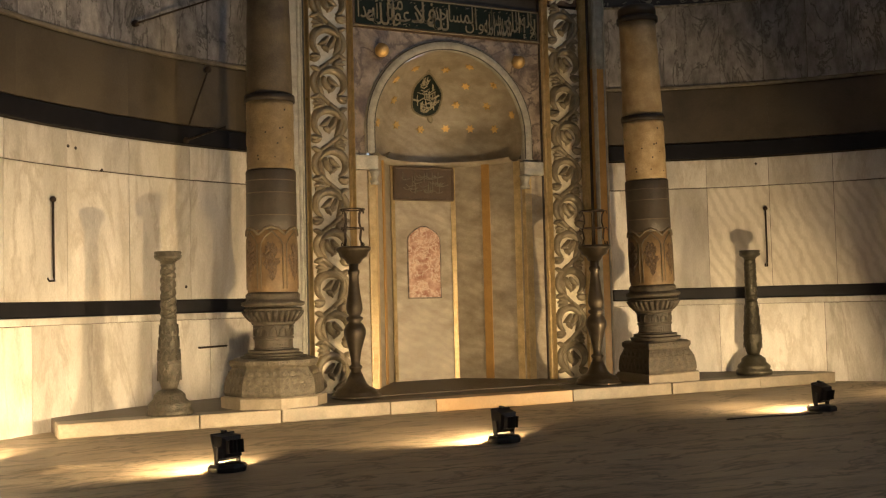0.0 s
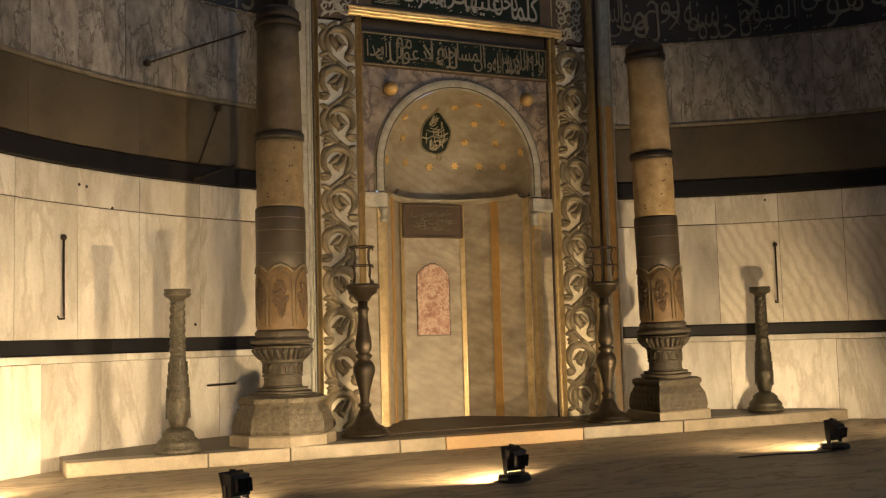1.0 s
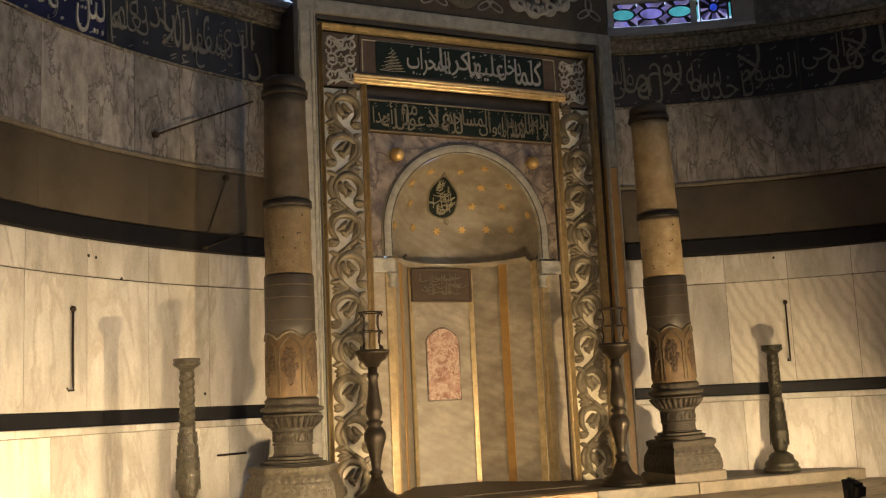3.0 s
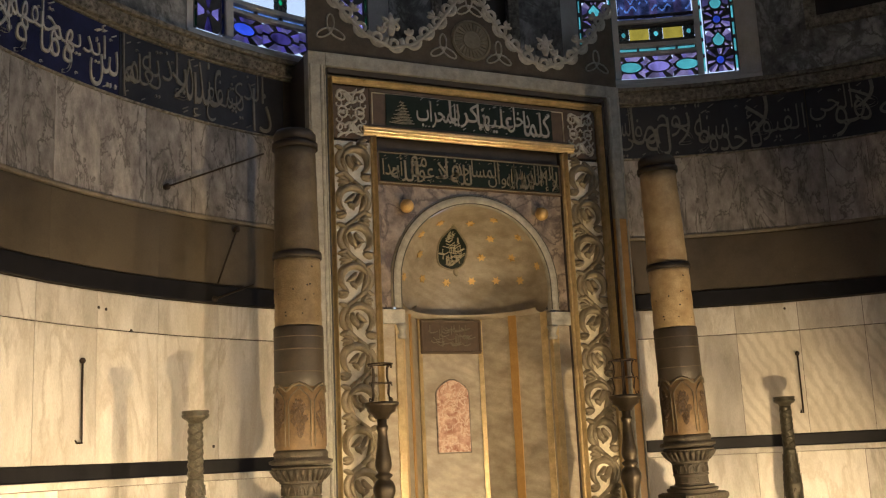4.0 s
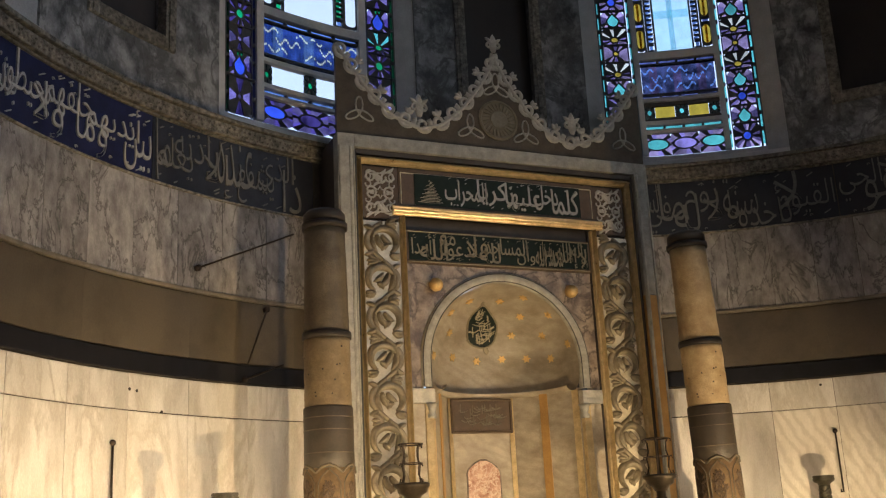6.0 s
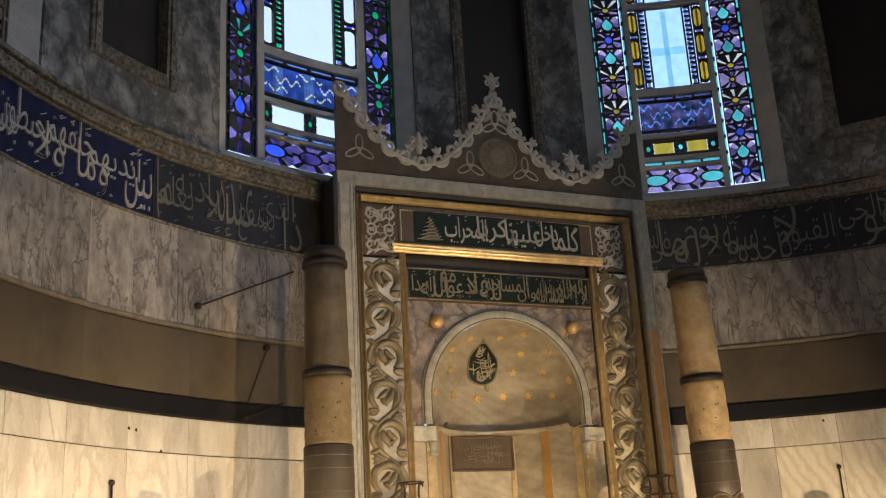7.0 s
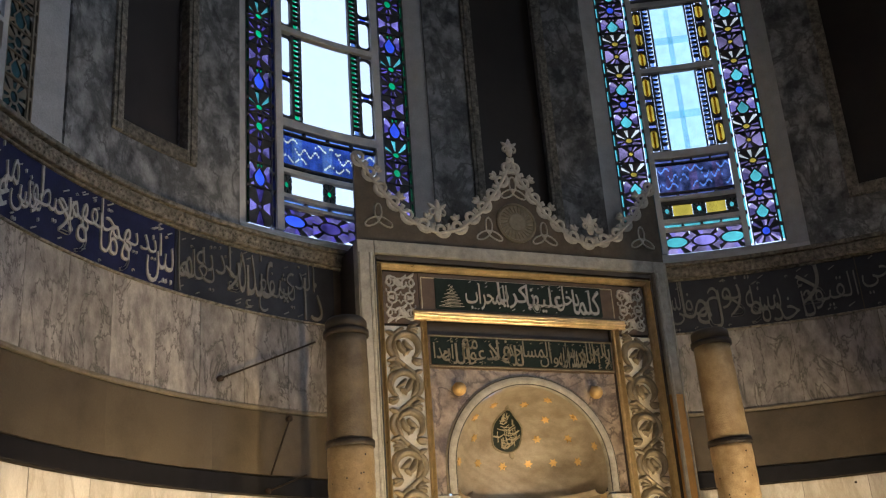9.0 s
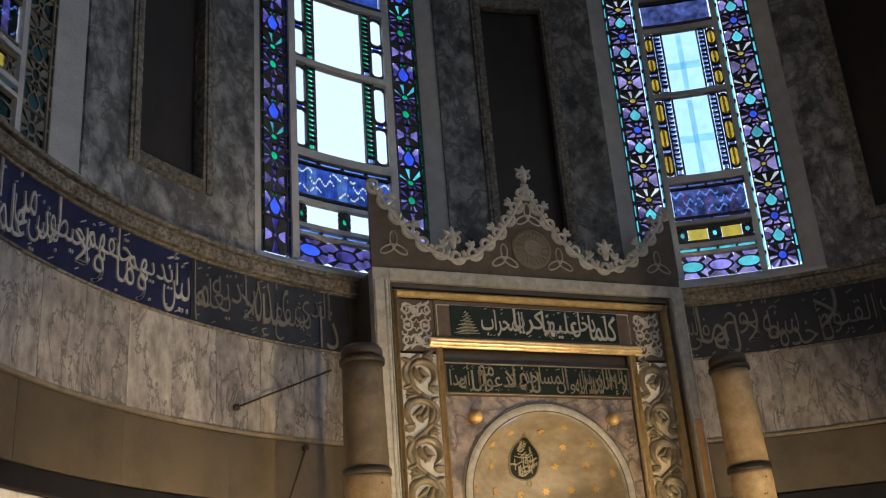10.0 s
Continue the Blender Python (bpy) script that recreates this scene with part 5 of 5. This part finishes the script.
for k in range(24):
    a = 2 * math.pi * k / 24
    ribbon(bm, [(0.13 * math.cos(a), 0.13 * math.sin(a)), (0.22 * math.cos(a + 0.12), 0.22 * math.sin(a + 0.12))], 0.02, 0.012, -0.024)
bmesh.ops.translate(bm, verts=bm.verts, vec=(0, 0.03, 6.07))
mp("rosette", bm, M_GOLD_LINE, "round carved rosette", False, crown)
for x, z in ((-1.82, 5.98), (1.82, 5.98), (-0.38, 5.92), (0.38, 5.92), (0.0, 6.52)):
    bm = bmesh.new()
    for a in (90, 210, 330):
        c = (x + 0.09 * math.cos(radians(a)), z + 0.09 * math.sin(radians(a)))
        lo = [(c[0] + 0.105 * math.cos(t) * math.cos(radians(a)) - 0.044 * math.sin(t) * math.sin(radians(a)), c[1] + 0.105 * math.cos(t) * math.sin(radians(a)) + 0.044 * math.sin(t) * math.cos(radians(a))) for t in [2 * math.pi * k / 12 for k in range(13)]]
        ribbon(bm, lo, 0.022, 0.016, 0.03)
    mp("trefoil", bm, M_CROWN_LINE, "", False, crown)


# ---- columns, candlesticks, floodlights ----
def giant_candle(name, m, octagon, label):
    """A stone base, a bronze cup and a thick decorated wax candle, bound with iron collars."""
    th = thing(name, m, label, "candle", "giant candles beside the mihrab")
    n = 8 if octagon else 4
    k = 1 / math.cos(math.pi / n)
    big = 1.0 if octagon else 0.70
    pl = lambda prof: lathe([(r * k * big, z) for r, z in prof], n)
    part("plinth", pl([(0.49, 0.0), (0.49, 0.10), (0.475, 0.115)]), M_STEP, th, "pale marble slab")
    bm = pl([(0.45, 0.115), (0.465, 0.15), (0.46, 0.22), (0.44, 0.30), (0.40, 0.36), (0.385, 0.39), (0.41, 0.42), (0.41, 0.46), (0.36, 0.48)])
    bmesh.ops.subdivide_edges(bm, edges=[e for e in bm.edges if abs(e.verts[0].co.z - e.verts[1].co.z) < 0.001], cuts=5, use_grid_fill=True)
    part("base_block", bm, M_PALE_BASE if octagon else M_BASE, th, "carved stone base block")
    bm = bmesh.new()  # carved row of scales round the block and teeth along its rim
    for f in range(n):
        for row, (z, r) in enumerate(((0.19, 0.468 * big), (0.26, 0.455 * big), (0.33, 0.43 * big))):
            half = r * math.tan(math.pi / n) * 0.86
            cnt = max(2, round(half * 2 / 0.085))
            for q in range(cnt):
                t = -half + 2 * half * (q + 0.5) / cnt
                a = 2 * math.pi * (f + (1.0 if octagon else 1.0)) / n
                d, e = Vector((math.cos(a), math.sin(a), 0)), Vector((-math.sin(a), math.cos(a), 0))
                c = d * r + e * t + Vector((0, 0, z))
                ring = [bm.verts.new(c + e * 0.036 * math.cos(w) + Vector((0, 0, 0.034 * math.sin(w)))) for w in [math.pi * 2 * g / 6 for g in range(6)]]
                tip = bm.verts.new(c + d * 0.007)
                for g in range(6):
                    bm.faces.new((ring[g], ring[(g + 1) % 6], tip))
        half = 0.41 * big * math.tan(math.pi / n) * 0.98
        for q in range(round(half * 2 / 0.05)):
            t = -half + 0.025 + 0.05 * q
            a = 2 * math.pi * (f + 1.0) / n
            d, e = Vector((math.cos(a), math.sin(a), 0)), Vector((-math.sin(a), math.cos(a), 0))
            c = d * 0.408 * big + e * t + Vector((0, 0, 0.44))
            ring = [bm.verts.new(c + e * u + Vector((0, 0, w))) for u, w in ((-0.016, -0.018), (0.016, -0.018), (0.016, 0.018), (-0.016, 0.018))]
            tip = bm.verts.new(c + d * 0.008)
            for g in range(4):
                bm.faces.new((ring[g], ring[(g + 1) % 4], tip))
    tagged(part("base_carving", bm, M_PALE_BASE if octagon else M_BASE, th), kind="stuff")
    part("neck_ring", lathe([(0.33 * big ** 0.5, 0.475), (0.335 * big ** 0.5, 0.495), (0.29, 0.50), (0.295, 0.52), (0.25, 0.53), (0.255, 0.555), (0.21, 0.56)], 40), M_BASE, th, "stacked grey rings")
    part("cup", lathe([(0.195, 0.555), (0.2, 0.56), (0.2, 0.575), (0.19, 0.58), (0.19, 0.66), (0.203, 0.665), (0.203, 0.685), (0.19, 0.69), (0.19, 0.80), (0.215, 0.81), (0.22, 0.83), (0.235, 0.86), (0.28, 0.93), (0.295, 0.965), (0.26, 0.98)], 40), M_BASE, th, "grey turned cup")
    bm = bmesh.new()
    for q in range(28):
        a = 2 * math.pi * q / 28
        tube(bm, [(r * math.cos(a), r * math.sin(a), z) for r, z in ((0.225, 0.84), (0.262, 0.89), (0.292, 0.945))], (0.014, 0.024, 0.028), 6)
    tagged(part("fluting", bm, M_BASE, th, "", True), kind="stuff")
    bm = bmesh.new()
    for q in range(12):
        a = 2 * math.pi * q / 12
        tube(bm, [(0.194 * math.cos(a + u), 0.194 * math.sin(a + u), z) for u, z in ((-0.2, 0.70), (-0.16, 0.76), (0, 0.795), (0.16, 0.76), (0.2, 0.70))], 0.01, 5)
    tagged(part("arcading", bm, M_BASE, th, "", True), kind="stuff")
    part("rim_disc", lathe([(0.27, 0.985), (0.315, 1.0), (0.318, 1.03), (0.27, 1.045), (0.265, 1.07), (0.275, 1.10), (0.25, 1.13)], 40), M_BASE, th, "grey disc under the candle", True)
    part("painted_drum", lathe([(0.247, 1.13), (0.25, 1.14), (0.25, 1.74), (0.245, 1.745)], 40), M_PAINTED, th, "ochre painted drum with flower panels", True)
    bm = bmesh.new()  # arched panel ribs, flower sprays, scalloped crest
    for q in range(6):
        a0 = 2 * math.pi * q / 6
        w = math.pi / 6
        P = lambda u, z, r=0.254: (r * math.cos(a0 + u), r * math.sin(a0 + u), z)
        for f in (-1, 1):
            tube(bm, [P(f * w * 0.84, 1.16), P(f * w * 0.84, 1.6), P(f * w * 0.6, 1.66), P(f * w * 0.25, 1.70), P(0, 1.735)], 0.007, 5)
        tube(bm, [P(-w, 1.70), P(-w * 0.5, 1.755), P(0, 1.78), P(w * 0.5, 1.755), P(w, 1.70)], 0.014, 5)
    tagged(part("drum_ribs", bm, M_WAX_DIRTY, th, "", True), kind="stuff")
    bm = bmesh.new()
    rnd = random.Random(4)
    for q in range(6):
        a0 = 2 * math.pi * q / 6
        for g in range(130):
            u, z = rnd.uniform(-0.34, 0.34), rnd.uniform(1.27, 1.62)
            if abs(u) / 0.36 + abs(z - 1.46) / 0.19 > 1.15:
                continue
            tube(bm, [(0.252 * math.cos(a0 + u + v), 0.252 * math.sin(a0 + u + v), z + t) for v, t in ((0, -0.02), (rnd.uniform(-0.06, 0.06), 0.0), (rnd.uniform(-0.1, 0.1), 0.03))], (0.004, 0.009, 0.004), 5)
        tube(bm, [(0.252 * math.cos(a0), 0.252 * math.sin(a0), z) for z in (1.24, 1.32, 1.45)], 0.006, 5)
    tagged(part("flower_spray", bm, M_PLAQUE, th, "", True), kind="stuff")
    part("grey_wax", lathe([(0.247, 1.745), (0.252, 1.75), (0.252, 1.9), (0.2515, 2.1), (0.252, 2.34), (0.245, 2.355)], 40), M_WAX_GREY, th, "dark grey banded lower candle", True)
    for z in (1.895, 2.12, 2.245):
        part("wax_band", lathe([(0.25, z - 0.006), (0.2545, z - 0.004), (0.2545, z + 0.004), (0.25, z + 0.006)], 40), M_WAX_DIRTY, th, "thin pale band", True)
    bm = lathe([(0.236, 2.355), (0.24, 2.38)] + [(0.238 + 0.003 * math.sin(k * 1.7), 2.4 + 0.06 * k) for k in range(11)] + [(0.236, 3.05)], 40)
    # the octagonal candle gets less light, put into a darker wax colour
    part("pale_wax", bm, M_WAX_DIM if octagon else M_WAX, th, "pitted cream wax", True)
    bm = bmesh.new()
    for q in range(26):
        a, z = rnd.uniform(0, 6.28), rnd.uniform(2.42, 2.98)
        tube(bm, [((0.2365 + d) * math.cos(a), (0.2365 + d) * math.sin(a), z) for d in (-0.01, 0.0045)], rnd.uniform(0.006, 0.011), 7)
    tagged(part("wax_pits", bm, M_COLLAR, th), kind="stuff")
    part("collar", lathe([(0.236, 3.045), (0.253, 3.05), (0.255, 3.08), (0.253, 3.115), (0.236, 3.12)], 40), M_COLLAR, th, "dark iron collar", True)
    top = 4.22
    # its upper wax is dirty, and darkened further in colour for the weak light
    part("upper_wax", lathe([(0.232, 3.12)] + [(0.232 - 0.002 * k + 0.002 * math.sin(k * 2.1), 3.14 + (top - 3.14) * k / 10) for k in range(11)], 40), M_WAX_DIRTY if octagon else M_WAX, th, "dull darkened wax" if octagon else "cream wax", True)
    part("collar", lathe([(0.22, top), (0.24, top + 0.002), (0.242, top + 0.06), (0.225, top + 0.07)], 40), M_COLLAR, th, "", True)
    part("wax_cap", lathe([(0.222, top + 0.07), (0.222, top + 0.16), (0.19, top + 0.2), (0.08, top + 0.21)], 40), M_WAX_GREY, th, "", True)
    return th


giant_candle("giant_candle", pose(-2.53, -0.77, 0, 0, 0, 12), True, "giant candle with dirty upper wax on an octagonal carved base")
giant_candle("giant_candle", pose(2.06, -0.98, 0, 0.6, -2.0, -4), False, "leaning giant cream candle on a square carved base")


def turned_candlestick(name, m, group):
    th = thing(name, m, "turned dark bronze candlestick with an empty iron cage on top", "candlestick", group)
    part("foot", lathe([(0.26, 0.0), (0.265, 0.012), (0.26, 0.03), (0.235, 0.035), (0.24, 0.06), (0.215, 0.068), (0.205, 0.09), (0.15, 0.115), (0.115, 0.15), (0.092, 0.2), (0.066, 0.26)], 36), M_BRONZE, th, "", True)
    part("stem", lathe([(0.085, 0.26), (0.07, 0.29), (0.095, 0.31), (0.095, 0.33), (0.06, 0.35), (0.065, 0.40), (0.09, 0.50), (0.125, 0.60), (0.155, 0.67), (0.155, 0.72), (0.125, 0.77), (0.085, 0.80), (0.12, 0.825), (0.12, 0.845), (0.08, 0.865),
                        (0.105, 0.90), (0.118, 0.94), (0.112, 1.0), (0.09, 1.10), (0.07, 1.22), (0.066, 1.29), (0.085, 1.32), (0.085, 1.345), (0.066, 1.36), (0.07, 1.42)], 36, 0.76), M_BRONZE, th, "", True)
    part("tray", lathe([(0.07, 1.42), (0.10, 1.47), (0.15, 1.50), (0.16, 1.54), (0.185, 1.56), (0.19, 1.59), (0.17, 1.60), (0.06, 1.585)], 36), M_BRONZE, th, "", True)
    for q in range(4):
        a = math.pi / 2 * q + 0.35
        bm = bmesh.new()
        pts = [(0.155, 1.64), (0.165, 1.60), (0.13, 1.61), (0.11, 1.68), (0.125, 1.78), (0.10, 1.86), (0.105, 1.95), (0.13, 2.0), (0.16, 1.99), (0.155, 1.965)]
        tube(bm, [(r * math.cos(a), r * math.sin(a), z) for r, z in pts], 0.009, 6)
        tube(bm, [(r * math.cos(a), r * math.sin(a), z) for r, z in ((0.12, 1.79), (0.155, 1.80), (0.16, 1.775))], 0.007, 5)
        part("cage_bar", bm, M_IRON, th, "", True)
    for z, r in ((2.0, 0.13), (1.80, 0.12)):
        bm = tube(bmesh.new(), [(r * math.cos(2 * math.pi * k / 24), r * math.sin(2 * math.pi * k / 24), z) for k in range(25)], 0.009 if z > 1.9 else 0.006, 6)
        part("cage_ring", bm, M_IRON, th, "", True)
    return th


turned_candlestick("candlestick", pose(-1.56, -0.53, 0), "turned candlesticks")
turned_candlestick("candlestick", pose(1.30, -0.86, 0, 0, 0, 30), "turned candlesticks")


def stone_candlestick(name, m, material, label):
    th = thing(name, m, label, "candlestick", "small candlesticks by the wall")
    part("foot", lathe([(0.215, 0.0), (0.215, 0.05), (0.19, 0.065), (0.20, 0.09), (0.185, 0.12), (0.15, 0.15), (0.145, 0.19), (0.11, 0.22), (0.075, 0.24)], 32), material, th, "", True)
    part("vase", lathe([(0.07, 0.24), (0.085, 0.28), (0.105, 0.36), (0.112, 0.44), (0.11, 0.47), (0.116, 0.48), (0.105, 0.50), (0.095, 0.65), (0.085, 0.78), (0.074, 0.88), (0.078, 0.89), (0.07, 0.905)], 32), material, th, "", True)
    part("shaft", lathe([(0.066, 0.90), (0.068, 1.1), (0.062, 1.38), (0.07, 1.40), (0.062, 1.42)], 32), material, th, "", True)
    bm = bmesh.new()
    for q in range(3):  # twisted ridges round the shaft
        for f in (-1, 1):
            tube(bm, [((0.069 - 0.004 * g / 30) * math.cos(f * g * 0.42 + q * 2.1), (0.069 - 0.004 * g / 30) * math.sin(f * g * 0.42 + q * 2.1), 0.91 + 0.47 * g / 30) for g in range(31)], 0.010, 5)
    tagged(part("shaft_carving", bm, material, th, "", True), kind="stuff")
    bm = bmesh.new()
    for q in range(9):
        a = 2 * math.pi * q / 9
        for z, r, h in ((0.56, 0.103, 0.05), (0.68, 0.094, 0.05), (0.80, 0.086, 0.045), (0.38, 0.107, 0.06)):
            tube(bm, [((r + 0.003) * math.cos(a + u), (r + 0.003) * math.sin(a + u), z + w) for u, w in ((-0.25, -h), (-0.3, 0), (0, h), (0.3, 0), (0.25, -h))], 0.0045, 5)
    tagged(part("vase_carving", bm, material, th, "", True), kind="stuff")
    part("tray", lathe([(0.062, 1.41), (0.08, 1.44), (0.11, 1.455), (0.125, 1.47), (0.13, 1.49), (0.12, 1.50), (0.128, 1.515), (0.125, 1.53), (0.05, 1.525)], 32), material, th, "", True)
    return th


stone_candlestick("candlestick", pose(-3.62, -1.0, 0), M_STONE_STICK, "carved grey-green candlestick against the marble dado")
stone_candlestick("candlestick", pose(3.55, -0.96, 0, 0, 0, 40), M_BRONZE_GREEN, "carved dark green bronze candlestick against the marble dado")


def floodlight(x, y, turn, power=1.0, tilt=1):
    th = thing("floodlight", pose(x, y, -0.12, 0, 0, turn), "small black halogen floodlight standing on the floor, lit", "floodlight", "floodlights on the floor")
    part("foot", lathe([(0.135, 0.0), (0.14, 0.03), (0.12, 0.05), (0.05, 0.055)], 8), M_BLACK_METAL, th)
    bm = boxed(-0.10, -0.09, -0.02, 0.02, 0.05, 0.17, 0.002)
    box(bm, 0.09, 0.10, -0.02, 0.02, 0.05, 0.17, 0.002)
    box(bm, -0.10, 0.10, -0.02, 0.02, 0.045, 0.055)
    part("yoke", bm, M_BLACK_METAL, th)
    head = pose(0, 0, 0.165, tilt, 0, 0)
    bm = bmesh.new()  # a box open at the front: back, four flaring sides and their inner faces
    rings = []
    for y0, w, h in ((-0.075, 0.05, 0.04), (-0.05, 0.082, 0.07), (0.05, 0.094, 0.082), (0.05, 0.088, 0.076), (-0.04, 0.078, 0.066)):
        low = y0 - 0.045 if y0 > 0 else y0  # the mouth slants back below, so that the light spills onto the floor
        rings.append([bm.verts.new(p) for p in ((-w, low, -h), (w, low, -h), (w, y0, h), (-w, y0, h))])
    for a, b in zip(rings, rings[1:]):
        for k in range(4):
            bm.faces.new((a[k], a[(k + 1) % 4], b[(k + 1) % 4], b[k]))
    bm.faces.new(list(reversed(rings[0])))
    bm.faces.new(rings[-1])
    housing = part("housing", bm, M_BLACK_METAL, th, "black finned housing")
    housing.matrix_basis = head
    fin = mesh_of("cooling_fin", boxed(-0.003, 0.003, -0.1, -0.05, -0.045, 0.045), M_BLACK_METAL)
    for k in range(5):
        piece("cooling_fin", fin, pose(-0.06 + 0.03 * k, 0, 0), housing)
    bm = bmesh.new()
    for a in ((-0.1, 0.1, 0.04, 0.056, 0.083, 0.092), (-0.1, 0.1, 0.04, 0.056, -0.092, -0.083), (-0.1, -0.095, 0.04, 0.056, -0.083, 0.083), (0.095, 0.1, 0.04, 0.056, -0.083, 0.083), (-0.012, 0.012, 0.01, 0.05, 0.092, 0.108)):
        box(bm, *a)
    for v in bm.verts:
        v.co.y += 0.045 * min(0.0, (v.co.z - 0.083) / 0.166)
    part("bezel", bm, M_BLACK_METAL, housing)
    part("halogen_tube", tube(bmesh.new(), [(-0.06, -0.028, 0), (0.06, -0.028, 0)], 0.008, 10), M_LAMP_GLASS, housing, "glowing halogen tube")
    bm = boxed(-0.0875, 0.0875, 0.045, 0.048, -0.0755, 0.0755)
    for v in bm.verts:
        v.co.y += 0.045 * (v.co.z - 0.0755) / 0.151
    lens = part("lens", bm, G_LENS, housing, "clear lamp glass")
    lens.visible_shadow = False
    lamp = new("lamp", bpy.data.lights.new("lamp", "AREA"))
    lamp.data.shape, lamp.data.size, lamp.data.size_y = "RECTANGLE", 0.07, 0.02
    lamp.data.energy, lamp.data.color = FLOOD_WATTS * power, FLOOD_COLOUR
    lamp.parent = housing
    lamp.matrix_basis = pose(0, -0.018, 0, 90, 0, 0)
    return th


for x, y, turn, power, tilt in ((-5.45, -2.4, 16, 1.7, -12), (-3.84, -3.89, 24, 2.2, -3), (-1.58, -3.74, 16, 2.4, 7), (1.90, -3.66, 12, 2.2, 11), (4.2, -3.25, 35, 0.8, 0)):
    floodlight(x, y, turn, power, tilt)
bm = tube(bmesh.new(), [(1.70, -3.86, -0.112), (1.45, -3.86, -0.113), (1.15, -3.75, -0.113), (0.7, -3.72, -0.113)], 0.007, 6)
tagged(part("cable", bm, M_BLACK_METAL, None, "", True), "thin black cable lying on the floor beside a floodlight", "cable")


# ---- ironwork on the wall ----
def wall_hook(theta, z0, z1):
    th = thing("wall_hook", pose(0, 0, 0), "thin rusty iron rod hooked on the marble wall", "hook", "iron rods on the wall")
    bm = tube(bmesh.new(), [on(theta, z0 + 0.03, 0.015) - Vector((0.05, 0.02, 0)), on(theta, z0, 0.03) - Vector((0.04, 0, 0)), on(theta, z0, 0.04), on(theta, z0 + 0.05, 0.035), on(theta, (z0 + z1) / 2, 0.03), on(theta, z1, 0.03)], 0.011, 7)
    part("rod", bm, M_IRON, th, "", True)
    bm = bmesh.new()
    bmesh.ops.create_uvsphere(bm, u_segments=12, v_segments=8, radius=0.03)
    bmesh.ops.translate(bm, verts=bm.verts, vec=on(theta, z1, 0.03))
    part("knob", bm, M_IRON, th, "", True)


wall_hook(-38.45, 1.28, 2.05)
wall_hook(41.3, 1.34, 2.08)


def tie_rod(theta0, z0, theta1, z1, out, boss=True):
    th = thing("tie_rod", pose(0, 0, 0), "slender dark iron tie rod fixed to the wall", "rod", "tie rods on the wall")
    part("bar", tube(bmesh.new(), [on(theta0, z0, 0.0), on(theta0, z0, 0.04), on(theta1, z1, out)], 0.011, 7), M_IRON, th, "", True)
    if boss:
        part("boss", tube(bmesh.new(), [on(theta0, z0, -0.01), on(theta0, z0, 0.05)], 0.035, 10), M_IRON, th, "", True)


tie_rod(-29.3, 3.96, -18.0, 4.57, 0.02)
tie_rod(-21.3, 3.62, -23.8, 2.97, 0.08)
tie_rod(-23.9, 2.80, -19.6, 3.0, 0.06)
tie_rod(-22.6, 0.56, -19.6, 0.565, 0.03, False)
for th, z in ((-38.9, 2.62), (-38.0, 2.60), (-36.6, 2.585), (-35.8, 2.575), (-23.9, 1.22), (40.5, 2.665), (42.3, 2.67), (43.2, 2.67), (-33.0, 2.39)):
    ob = tagged(part("peg_hole", tube(bmesh.new(), [on(th, z, -0.01), on(th, z, 0.006)], 0.017, 9), M_COLLAR), "small dark peg hole in the marble wall", "hole", "peg holes")
